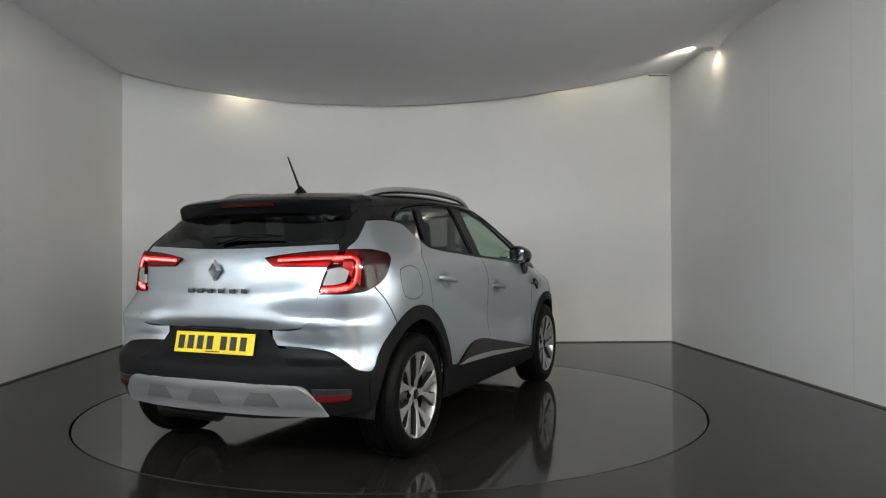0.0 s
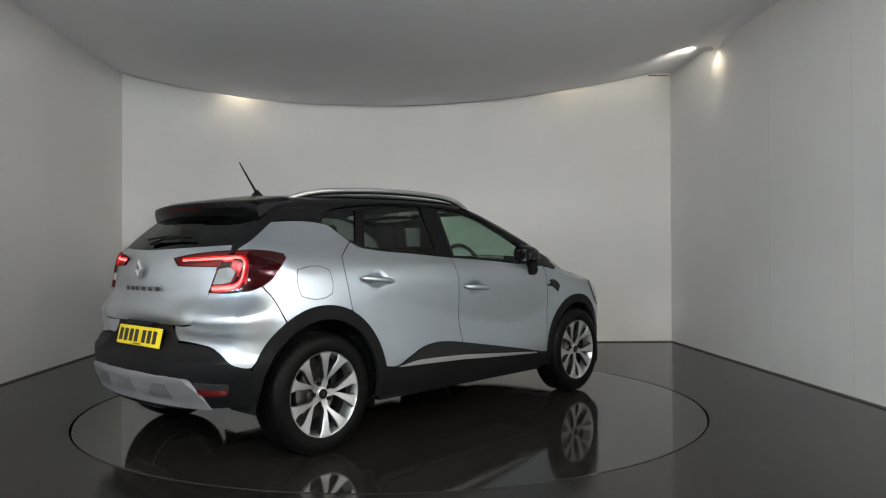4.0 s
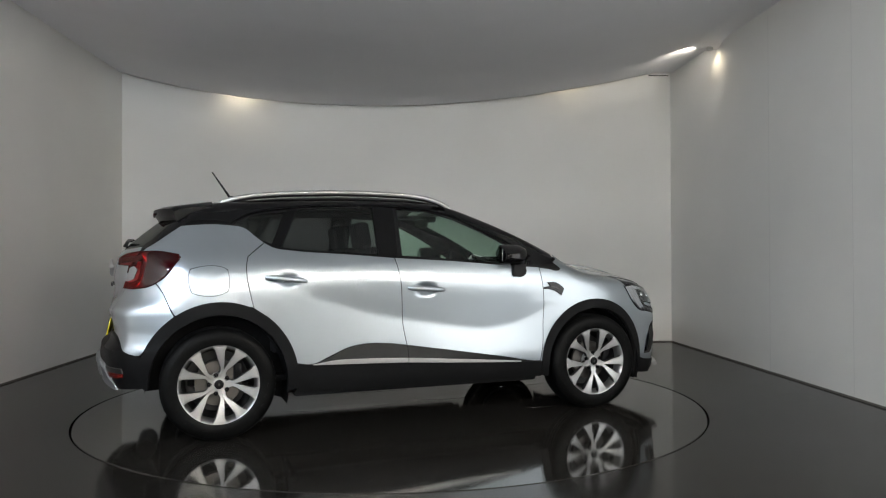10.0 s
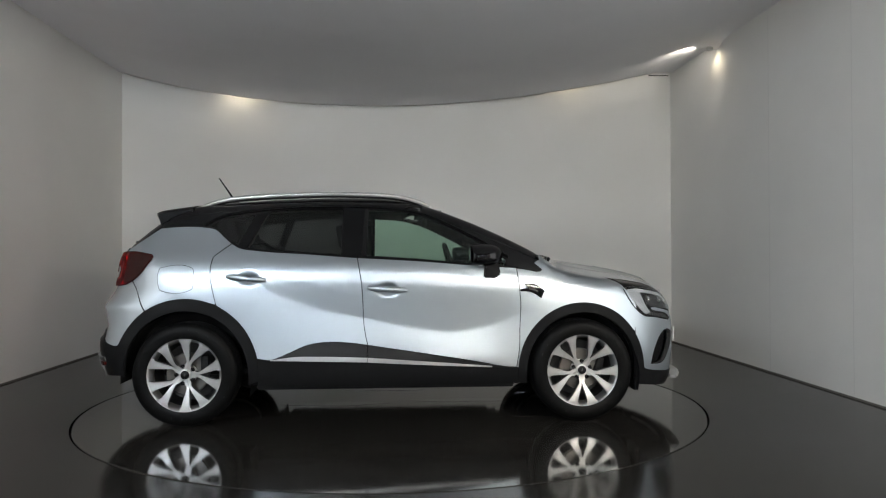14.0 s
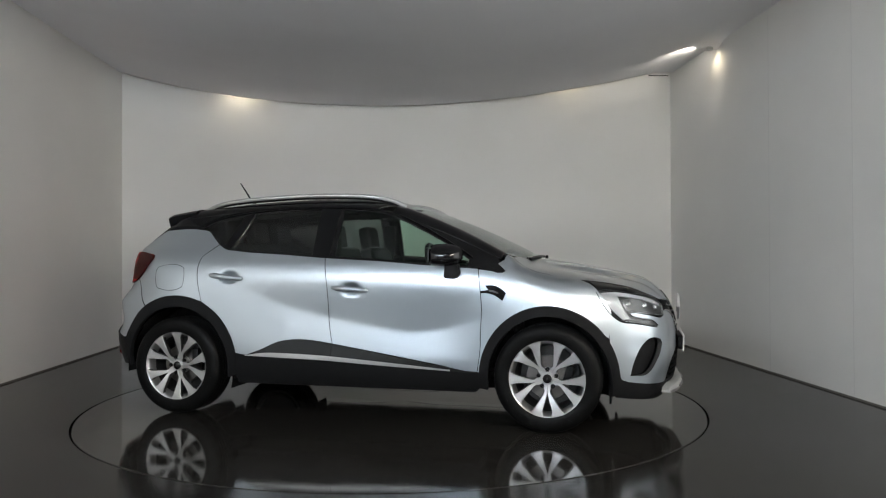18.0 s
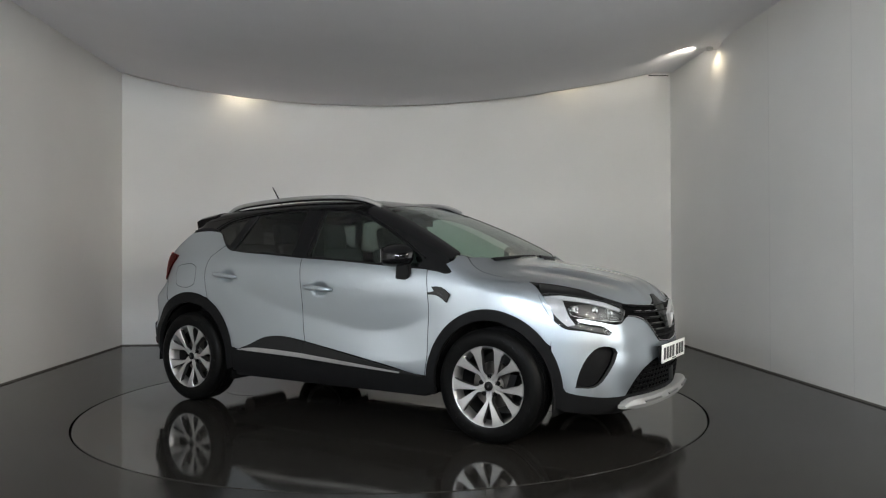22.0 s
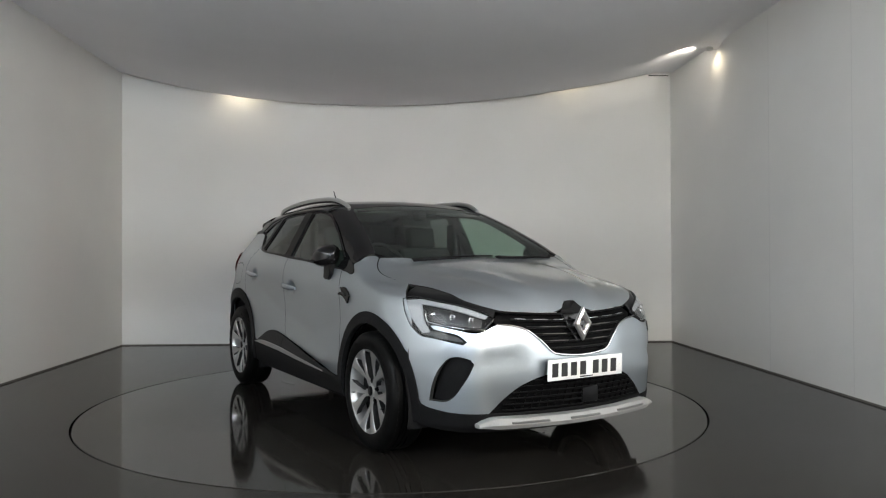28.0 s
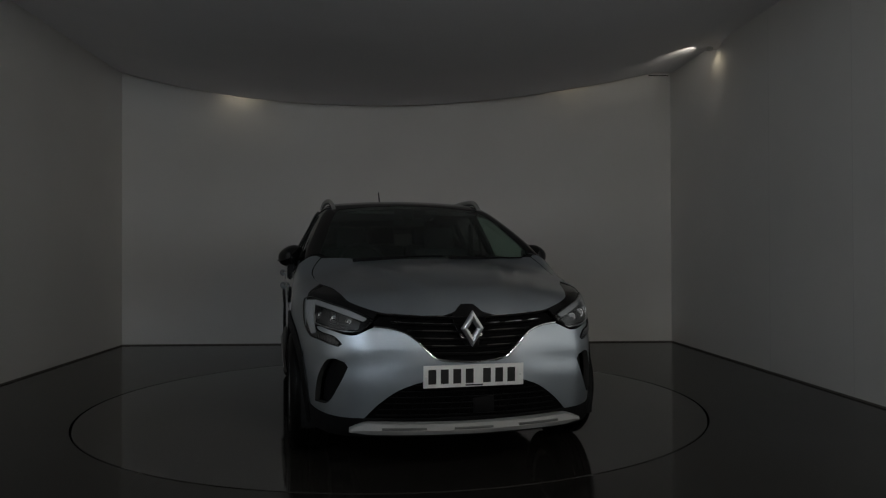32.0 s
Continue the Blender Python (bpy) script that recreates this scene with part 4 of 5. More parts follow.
def handles():
    for door, x0, x1, z0, z1 in ((rd, -1.045, -.790, .990, .964), (fd, -.120, .138, .908, .890)):
        for i, s in enumerate((-1, 1)):
            pts = []
            for k in range(9):
                u = k / 8
                x, z = x0 + (x1 - x0) * u, z0 + (z1 - z0) * u
                y = s3(x, z)[1] - (.014 + .022 * math.sin(math.pi * u) ** .5)
                pts.append((x, y, z))
            pts = flipped(pts, s)
            rad = [.009, .0155, .017, .0165, .016, .016, .016, .0145, .009]
            h = part("door_handle", tube(pts, rad, 12, flat=1.15), PAINT, door[i], "silver pull handle")
            rim = [(x, y + s * .004, z - .012) for x, y, z in pts[1:-1]]
            part("handle_trim", tube(rim, .0045, 8), CHROME, h, "chrome edge")


def side_details():
    panel("fender_trim", unside, [(.900, .890), (.952, .899), (.930, .926), (.992, .925), (1.030, .906), (1.061, .880), (1.040, .833), (.985, .868), (.945, .879), (.902, .880)], GLOSS, car, off=0.012, thick=0.02, step=0.015, label="gloss black fender ornament")
    panel("ornament_edge", unside, [(.955, .8985), (.990, .893), (1.015, .880), (1.012, .876), (.985, .885), (.955, .891)], ALLOY_DARK, car, off=0.016, thick=0.008, step=0.01, label="dark metal inlay")
    # waistline seal and frame strips
    panel("waist_seal", unside, [(-.13, 1.119), (.25, 1.093), (.58, 1.066), (.80, 1.049), (.86, 1.044), (.86, 1.036), (.58, 1.054), (.25, 1.081), (-.19, 1.107), (-.19, 1.122)], SATIN, car, off=0.003, thick=0.01, step=0.02, label="black rubber window seal")
    panel("waist_seal", unside, [(-.20, 1.122), (-.20, 1.107), (-.506, 1.131), (-.882, 1.159), (-.975, 1.173), (-1.037, 1.205), (-1.025, 1.216), (-.97, 1.186), (-.88, 1.170), (-.506, 1.143)], SATIN, car, off=0.003, thick=0.01, step=0.02, label="black rubber window seal")
    panel("pillar_cover", unside, [(-.295, 1.128), (-.170, 1.118), (-.150, 1.45), (-.295, 1.457)], SATIN, car, off=0.002, thick=0.01, label="satin black centre pillar cover")
    panel("pillar_cover", unside, [(-.935, 1.182), (-.99, 1.196), (-.893, 1.41), (-.815, 1.43), (-.885, 1.28)], SATIN, car, off=0.002, thick=0.01, label="satin black rear pillar cover")
    # the thin arc over the side windows
    arcp = [(-1.235, 1.340), (-1.10, 1.405), (-.90, 1.438), (-.70, 1.458), (-.50, 1.466), (-.20, 1.466), (.06, 1.452), (.25, 1.414), (.45, 1.328), (.64, 1.227), (.83, 1.112)]
    for s in (-1, 1):
        q, n = on(unside, flow_open(arcp), 0.002)
        part("window_arch", tube(flipped([tuple(p) for p in q], s), .0055, 6), SATIN, car, "black window channel")
    # flat pod at the foot of the rear pillar
    panel("rear_pillar_pod", unside, [(-1.235, 1.322), (-1.24, 1.334), (-1.30, 1.346), (-1.42, 1.346), (-1.49, 1.333), (-1.51, 1.323), (-1.40, 1.330)], SATIN, car, off=0.006, thick=0.012, step=0.015)
    # roof rails
    for s in (-1, 1):
        line = [(-1.29, -.510, 1.470), (-1.20, -.535, 1.500), (-1.08, -.553, 1.523), (-.80, -.567, 1.545), (-.40, -.573, 1.557), (-.05, -.570, 1.549), (.12, -.563, 1.530), (.22, -.556, 1.503), (.30, -.550, 1.468)]
        rail = part("roof_rail", tube(smooth_line(flipped(line, s), 4), .0135, 10, flat=1.15), ALLOY, car, "brushed silver roof rail")
        low = [(x, y, z - .019) for x, y, z in line]
        part("rail_foot", tube(smooth_line(flipped(low, s), 4), .0085, 8), SATIN, rail)
    # aerial
    a = part("aerial_base", lathe([(.001, .042), (.012, .040), (.019, .026), (.036, .008), (.044, -.010)], 20, "z"), SATIN, car)
    a.matrix_basis = pose(-1.172, -.0, 1.518, 0, -6, 0)
    part("aerial", tube([(-1.178, 0, 1.54), (-1.24, 0, 1.632), (-1.305, 0, 1.727)], [.0085, .0065, .0045], 8), SATIN, car, "black raked roof aerial")


def flow_open(pts, n=5):
    p = np.array(pts, float)
    s = np.arange(len(p))
    t = np.linspace(0, len(p) - 1, (len(p) - 1) * n + 1)
    return [(float(a), float(b)) for a, b in zip(pchip(s, p[:, 0], t), pchip(s, p[:, 1], t))]


MIRROR_C, MIRROR_R = (.645, -.866, 1.122), (.135, .085, .074)


def mirrors():
    for s in (-1, 1):
        bm = bmesh.new()
        bmesh.ops.create_icosphere(bm, subdivisions=4, radius=1)
        for v in bm.verts:
            x, y, z = v.co
            k = (abs(x) ** 2.5 + abs(y) ** 2.5 + abs(z) ** 2.5) ** (-1 / 2.5)
            x, y, z = x * k, y * k, z * k
            if x < -.62:
                x = -.62 - (x + .62) * .1          # cut flat for the mirror glass
            taper = 1 - .22 * max(y, 0) - .15 * max(0, -y) ** 3
            v.co = (MIRROR_C[0] + x * MIRROR_R[0] * (1 - .25 * abs(y)), -s * (MIRROR_C[1] + -y * MIRROR_R[1]), MIRROR_C[2] + z * MIRROR_R[2] * taper - .012 * y)
        m = part("door_mirror", bm, GLOSS, car, "gloss black door mirror housing", angle=60)
        c = MIRROR_C
        g = part("mirror_glass", box(c[0] - .0835, -s * c[1], c[2], .004, .105, .085, .0015), MIRROR, m, "mirror glass")
        band = [(c[0] - .04, c[1] - .085, c[2] - .030), (c[0] + .035, c[1] - .070, c[2] - .030), (c[0] + .088, c[1], c[2] - .028), (c[0] + .075, c[1] + .07, c[2] - .028)]
        part("indicator_strip", tube(smooth_line(flipped(band, s), 4), .006, 6), SATIN, m)
        bm = prism([(-.045, 0), (.045, 0), (.060, -.075), (.028, -.105), (-.055, -.100)], -.020, .030, "y")
        bmesh.ops.bevel(bm, geom=list(bm.edges), offset=.008, segments=2, affect="EDGES")
        bmesh.ops.transform(bm, matrix=Matrix.Translation((c[0] + .062, s * .872, c[2] - .050)), verts=bm.verts)
        part("mirror_foot", bm, SATIN, m, "satin black mirror foot")


def crown(x, y):
    """Height of the roof skin carried on past the rear window."""
    lo, hi = 1.0, 1.7
    for _ in range(24):
        m = (lo + hi) / 2
        p = np.array([x]), np.array([abs(y)]), np.array([m])
        side = (p[1] - bil(WT, p[0], p[2])) * 0.97
        top = (p[2] - np.interp(p[0], XS, T0) + np.interp(p[0], XS, TC) * y * y) / np.interp(p[0], XS, TS)
        lo, hi = (lo, m) if smax(side, top, 0.07)[0] > 0 else (m, hi)
    return lo


def rear_details():
    # spoiler, with a thick rounded lip and fins at its ends
    ny, nx = 40, 14
    bm = bmesh.new()
    grid = []
    for j in range(ny + 1):
        y = -.600 + 1.20 * j / ny
        a = abs(y) / .600
        x0, x1 = -1.34, -1.698 + .125 * a ** 2.2
        row = []
        for i in range(nx + 1):
            u = i / nx
            x = x0 + (x1 - x0) * u
            row.append((x, y, crown(x, y) + .0035 - .010 * max(0, u - .85) / .15))
        xe, ze = row[-1][0], row[-1][2]
        deep = .075 + .03 * a ** 6
        row += [(xe + .002, y, ze - .018), (xe + .012, y, ze - .5 * deep), (xe + .035, y, ze - deep)]
        for u in (.6, .2, 0):
            x = x0 + (xe + .035 - x0) * u
            row.append((x, y, min(crown(x, y) - .02 - .075 * u - .05 * a ** 6, ze + .01)))
        grid.append([bm.verts.new(p) for p in row])
    for p, q in zip(grid, grid[1:]):
        for i in range(len(p) - 1):
            bm.faces.new((p[i], p[i + 1], q[i + 1], q[i]))
        bm.faces.new((p[-1], p[0], q[0], q[-1]))
    bm.faces.new(grid[0]), bm.faces.new(grid[-1])
    sp = part("spoiler", bm, SPOILER, car, "black roof spoiler", angle=50)
    part("brake_light", box(-1.693, 0, 1.408, .012, .36, .016, .004), RED_BODY, sp, "unlit dark red high-level brake light")
    # tail lamps
    lamp = [(-1.917, -.283, 1.108), (-1.894, -.383, 1.124), (-1.781, -.653, 1.147), (-1.65, -.76, 1.149), (-1.545, -.804, 1.130), (-1.539, -.815, 1.10), (-1.616, -.815, 1.0), (-1.69, -.79, .951), (-1.785, -.72, .927), (-1.872, -.587, .925), (-1.850, -.616, 1.00), (-1.838, -.622, 1.066), (-1.928, -.337, 1.068)]
    guide = [(-1.913, -.355, 1.096), (-1.826, -.613, 1.107), (-1.765, -.70, 1.112), (-1.748, -.722, 1.104), (-1.742, -.735, 1.077), (-1.758, -.735, 1.008), (-1.785, -.719, .965), (-1.833, -.661, .950), (-1.868, -.600, .947)]
    body_ = panel("tail_lamp", unrear, lamp, RED_BODY, car, off=-0.016, thick=0.002, step=0.02, label="dark red tail lamp, its light guide lit")
    q, n = on(unrear, smooth_line(guide, 6), -0.001)
    line = [tuple(p) for p in q]
    # a wider glowing ribbon stands for the red halo round the lit guide
    for i, s, name, wide, sink, glow, label in [(i, s, *g) for i, s in enumerate((-1, 1)) for g in (("light_guide", .0088, 0, RED_GLOW, "glowing pale red light guide"), ("guide_glow", .0165, .003, RED_HALO, "red edge of the light guide"))]:
        bm = bmesh.new()
        rows = []
        for k, p in enumerate(line):
            a, b = line[max(k - 1, 0)], line[min(k + 1, len(line) - 1)]
            t = Vector((b[1] - a[1], b[2] - a[2])).normalized()
            w = Vector((-t.y, t.x)) * wide
            rows.append([bm.verts.new((p[0] + dx + sink, -s * (p[1] + e * w.x), p[2] + e * w.y)) for dx, e in ((0, -1), (-.002, 0), (0, 1), (.002, 0))])
        for p, r in zip(rows, rows[1:]):
            for k in range(4):
                bm.faces.new((p[k], p[(k + 1) % 4], r[(k + 1) % 4], r[k]))
        part(name, bm, glow, body_[i], label)
    # upright vanes added on the right lamp only, hiding its glow from the side
    bm = bmesh.new()
    reach = Vector((-.643, -.766, 0)) * .0099
    for a, b in zip(line, line[1:]):
        a, b = Vector(a), Vector(b)
        cells = []
        if abs(b.y - a.y) > .4 * abs(b.z - a.z):
            n = max(1, round((b - a).length / .006))
            cells = [(a.lerp(b, k / n) - Vector((0, 0, .0175)), a.lerp(b, k / n) + Vector((0, 0, .0175))) for k in range(n)]
        if abs(b.y - a.y) < 2.5 * abs(b.z - a.z):
            side = Vector((.66, -.75, 0))
            cells += [(a + side * d, b + side * d) for d in (-.0168, -.012, -.0072, -.0024, .0024, .0072, .012, .0168)]
        for p, q in cells:
            bm.faces.new([bm.verts.new(c) for c in (p, q, q + reach, p + reach)])
    tagged(part("glow_block_vanes", bm, VANE, body_[0], "dark red vanes added to hide the light guide's glow from the side", smooth=False), kind="stuff")
    inner = [(-1.842, -.630, 1.052), (-1.80, -.69, 1.060), (-1.775, -.715, 1.040), (-1.80, -.703, .985), (-1.825, -.665, .972), (-1.862, -.608, .968)]
    panel("lamp_reflector", unrear, inner, SKID, body_, off=0.008, thick=0.02, step=0.015, label="pale inner reflector")
    for k in range(5):
        z = 1.02 + .022 * k
        x0 = -1.64 + .017 * k
        panel("lamp_rib", unrear, [s3(x0 - .05, z), s3(x0 + .035, z + .004), s3(x0 + .035, z + .010), s3(x0 - .05, z + .006)], RED_REFLECT, body_, off=0.009, thick=0.005, step=0.012)
    outer = [(-1.70, -.725, 1.145), (-1.62, -.77, 1.142), (-1.55, -.80, 1.126), (-1.545, -.812, 1.10), (-1.62, -.812, 1.003), (-1.69, -.788, .955), (-1.740, -.755, .952), (-1.733, -.755, 1.00), (-1.722, -.753, 1.05), (-1.722, -.750, 1.09), (-1.728, -.735, 1.125)]
    panel("lamp_outer", unrear, outer, RED_BODY, body_, off=0.011, thick=0.025, step=0.015, label="dark red opaque outer lamp shell")
    panel("lamp_lens", unrear, lamp, RED_LENS, body_, holes=(inner,), off=0.014, thick=0.022, step=0.02, label="clear red lens")
    # rear screen wiper
    w = part("wiper_arm", tube([(-1.88, .02, 1.195), (-1.86, -.10, 1.225), (-1.83, -.26, 1.222)], [.016, .011, .007], 8, flat=.7), SATIN, car, "black rear wiper")
    part("wiper_blade", tube([(-1.865, .10, 1.222), (-1.855, -.10, 1.236), (-1.815, -.33, 1.228)], .007, 6), SATIN, w)
    # badge and lettering as plain shapes
    badge(-1.958, 1.048, -1, .058, .042)
    for i in range(6):
        y = .172 - i * .0705
        q, n = on(unrear, [(-1.98, y, .938)], .006)
        part("lettering_bar", box(q[0][0] - .003, y, .938, .008, .036, .024, .003), ALLOY_DARK, car, "plain grey metal bar")
    # number plate
    plate(-1.969, .664, -1, YELLOW, 12)
    part("plate_lamp", box(-1.955, 0, .735, .03, .30, .012, .004), SATIN, car)
    part("gate_handle", box(-1.952, 0, .744, .02, .36, .010, .004), SATIN, car)
    # skid plate
    sk = [(-2.03, 0, .482), (-1.99, -.35, .475), (-1.95, -.54, .462), (-1.93, -.60, .412), (-1.885, -.655, .322), (-1.96, -.40, .318), (-2.0, 0, .322)]
    s = panel("rear_skid_plate", unrear, span(sk, unrear), SKID_REAR, car, both=False, off=0.022, thick=0.03, step=0.02, label="silver-painted rear skid plate, darkened for weaker light", shape=skid_form)
    # raised facets, their shading painted in with a darker grey
    for y0, y1 in ((-.44, -.23), (-.11, .11), (.23, .44)):
        o = [(-2.0, y0, .372), (-2.0, y0 + .045, .436), (-2.0, y1 - .045, .436), (-2.0, y1, .372)]
        panel("skid_facet", unrear, o, SKID_GREY, s[0], both=False, off=0.028, thick=0.006, step=0.02, corner=8, label="raised facet, its shading painted in darker grey")
    # reflectors
    r0 = [(-1.954, -.60, .457), (-1.859, -.765, .456), (-1.855, -.768, .430), (-1.945, -.607, .428)]
    r1 = [(-1.945, -.607, .427), (-1.855, -.768, .429), (-1.860, -.758, .405), (-1.89, -.71, .397), (-1.935, -.617, .398)]
    u = panel("reverse_lamp", unrear, r0, ALLOY_DARK, car, off=0.014, thick=0.012, step=0.02, label="clear ribbed reversing lamp")
    panel("reflector", unrear, r1, RED_REFLECT, car, off=0.014, thick=0.012, step=0.02, label="red bumper reflector")
    # dished black corner under the silver
    co = [(-1.943, -.395, .642), (-1.906, -.569, .638), (-1.887, -.69, .616), (-1.85, -.775, .560), (-1.975, -.490, .560)]
    panel("corner_vent", unrear, co, SATIN, car, off=0.009, thick=0.01, step=0.02)


def skid_form(q, n):
    z = q[:, 2]
    return q + n * (0.012 * np.exp(-((z - .455) / .02) ** 2) - .010 * np.exp(-((z - .34) / .03) ** 2))[:, None]


def badge(x, z, way, h, w):
    """A plain faceted diamond ring with an open middle."""
    bm = bmesh.new()
    outer = [(0, h), (w, 0), (0, -h), (-w, 0)]
    rings = []
    for k, dx in ((1.0, 0), (.93, .014), (.70, .020), (.44, .010), (.38, -.006)):
        rings.append([bm.verts.new((x + way * dx, a * k, z + b * k)) for a, b in outer])
    for p, q in zip(rings, rings[1:]):
        for i in range(4):
            bm.faces.new((p[i], p[(i + 1) % 4], q[(i + 1) % 4], q[i]))
    return part("badge", bm, ALLOY, car, "plain chrome diamond badge", smooth=False)


def plate(x, z, way, material, tilt=0.0):
    p = part("number_plate", box(0, 0, 0, .008, .52, .111, .003), material, car, "number plate with plain dark bars")
    for y in (-.215, -.152, -.088, -.024, .066, .130, .194):
        part("plate_bar", box(way * .005, y * (1 if way > 0 else -1), 0, .003, .040, .072), BLACK_INK, p)
    part("plate_note", box(way * .005, 0, -.046, .003, .09, .006), BLACK_INK, p)
    for y in (-.245, .245):
        part("plate_screw", lathe([(.001, .006), (.005, .0055), (.006, .004)], 10, "z"), material, p).matrix_basis = pose(0, y, 0, 0, 90 * way, 0)
    p.matrix_basis = pose(x, 0, z, 0, tilt, 0)


def front_details():
    # headlamps
    hl = [(1.621, -.811, .885), (1.66, -.800, .897), (1.742, -.752, .892), (1.85, -.685, .872), (1.945, -.600, .845), (2.005, -.515, .808), (2.024, -.490, .788), (2.026, -.560, .728), (1.935, -.690, .742), (1.85, -.745, .758), (1.818, -.760, .756),
          (1.832, -.756, .738), (1.871, -.738, .726), (1.968, -.670, .702), (1.996, -.646, .674), (1.985, -.660, .664), (1.943, -.699, .674), (1.85, -.752, .692), (1.778, -.790, .703), (1.71, -.812, .750), (1.66, -.820, .818)]
    h = panel("headlamp", unfront, hl, SATIN, car, off=-0.010, thick=0.004, step=0.02, label="headlamp with dark housing and pale light guide")
    v = [(1.650, -.801, .880), (1.729, -.759, .886), (1.757, -.770, .840), (1.790, -.774, .768), (1.822, -.762, .722), (1.786, -.784, .713), (1.723, -.804, .773), (1.675, -.811, .835)]
    lo = [(1.800, -.777, .710), (1.835, -.757, .722), (1.90, -.717, .710), (1.965, -.672, .692), (1.982, -.658, .675), (1.943, -.697, .681), (1.85, -.750, .699)]
    panel("light_guide", unfront, v, WHITE_GUIDE, h, off=0.002, thick=0.008, step=0.012, label="pale upright light guide")
    panel("light_guide_foot", unfront, lo, ALLOY_DARK, h, off=0.001, thick=0.008, step=0.012, label="grey lower light guide")
    bl = [(1.729, -.759, .888), (1.85, -.685, .867), (1.945, -.600, .840), (2.003, -.517, .803), (1.998, -.530, .790), (1.94, -.612, .820), (1.85, -.690, .848), (1.742, -.758, .864)]
    panel("lamp_blade", unfront, bl, WHITE_GUIDE, h, off=0.000, thick=0.008, step=0.012, label="pale upper light bar")
    bowl = [(1.800, -.762, .830), (1.86, -.715, .838), (1.945, -.632, .818), (1.998, -.548, .785), (2.008, -.56, .748), (1.93, -.690, .758), (1.84, -.748, .776)]
    panel("reflector_bowl", unfront, bowl, ALLOY_DARK, h, off=-0.006, thick=0.004, step=0.012, label="dark chromed lamp reflector")
    topl = [(1.790, -.768, .815), (1.806, -.766, .775), (1.842, -.748, .764), (1.89, -.720, .755), (1.935, -.690, .748), (1.985, -.630, .738), (2.018, -.565, .735), (2.022, -.515, .765), (2.018, -.495, .785)]
    q, n = on(unfront, topl, 0.0)
    for i, s in enumerate((-1, 1)):
        part("lamp_bezel", tube(smooth_line(flipped([tuple(p) for p in q], s), 4), .0052, 8, flat=.7), CHROME, h[i], "bright bezel")
        for x, y, z, r in ((1.823, -.747, .812, .020), (1.915, -.680, .803, .021), (1.978, -.605, .788, .019)):
            c, m = on(unfront, [(x, y, z)], -0.012)
            c, m = c[0] * (1, -s, 1), m[0] * (1, -s, 1)
            bm = lathe([(.001, .018), (r * .45, .016), (r * .75, .010), (r * .9, .004), (r, .010), (r * 1.12, .010), (r * 1.15, -.004)], 20, "z")
            o = part("lamp_module", bm, CHROME, h[i], "chrome projector module")
            o.matrix_basis = Matrix.Translation(Vector(c)) @ Vector((.85, float(m[1]) * .35, 0)).to_track_quat("Z", "Y").to_matrix().to_4x4()
    panel("lamp_lens", unfront, hl, LENS, h, off=0.007, thick=0.012, step=0.02, label="clear headlamp lens")
    # grille: chrome underline, slats and short bright dashes
    low = [(2.060, -.500, .760), (2.085, -.42, .752), (2.109, -.344, .731), (2.134, -.261, .671), (2.15, -.176, .600), (2.161, -.055, .585), (2.163, 0, .583)]
    q, n = on(unfront, low, 0.006)
    q = [tuple(p) for p in q]
    q = q + [(x, -y, z) for x, y, z in reversed(q[:-1])]
    g = part("grille_trim", tube(smooth_line(q, 5), .0042, 8), CHROME, car, "thin chrome line under the grille")
    gp = [(2.10, 0, .82), (2.09, -.10, .812), (2.03, -.46, .822), (2.04, -.50, .79), (2.06, -.49, .765), (2.109, -.344, .732), (2.134, -.261, .674), (2.15, -.176, .603), (2.163, 0, .587)]
    panel("grille_back", unfront, span(gp, unfront), INTAKE, car, both=False, off=-0.022, thick=0.0, step=0.03, label="black grille")
    slat_rows = ((.803, .46, ((.455, .375), (.345, .265), (.24, .12))), (.768, .42, ((.40, .33), (.29, .19), (.16, .09))), (.732, .33, ((.25, .09),)), (.696, .285, ((.24, .09),)), (.660, .25, ((.20, .08),)), (.625, .20, ()))
    for z, half, dashes in slat_rows:
        pts = [(2.1, y, z + .018 * (abs(y) / .46) ** 2) for y in np.linspace(-half, half, 25)]
        q, n = on(unfront, pts, 0.000)
        sl = part("grille_slat", tube([tuple(p) for p in q], .0075, 8, flat=.8), PLASTIC, car)
        for a, b in dashes:
            for s in (-1, 1):
                pts = [(2.1, s * y, z + .018 * (y / .46) ** 2 + .003) for y in np.linspace(a, b, 6)]
                q, n = on(unfront, pts, 0.0065)
                part("slat_inlay", tube([tuple(p) for p in q], [.0015, .0028, .0032, .0032, .0028, .0015], 6), CHROME if z > .75 else STEEL, sl, "short bright dash")
    # black shield behind the badge
    panel("badge_shield", unfront, span([(2.08, 0, .868), (2.08, -.035, .866), (2.09, -.052, .845), (2.10, -.09, .812), (2.14, -.075, .75), (2.15, -.03, .665), (2.155, 0, .655)], unfront), GLOSS, car, both=False, off=0.004, thick=0.02, step=0.011)
    badge(2.150, .752, 1, .094, .060)
    plate(2.178, .519, 1, WHITE_PLATE, 2)
    part("plate_holder", box(2.160, 0, .519, .034, .46, .090, .008), PLASTIC, car)
    # lower intake with its mesh, and the skid plate
    lp = [(2.150, 0, .500), (2.13, -.265, .490), (2.10, -.378, .448), (2.068, -.458, .390), (2.015, -.55, .288), (2.0, -.56, .24), (2.10, 0, .225)]
    panel("lower_grille", unfront, span(lp, unfront), INTAKE, car, both=False, off=-0.008, thick=0.0, step=0.04, label="black plastic lower intake")
    for k, z in enumerate((.465, .435, .405, .375, .345, .315)):
        half = (.30, .38, .42, .45, .48, .50)[k]
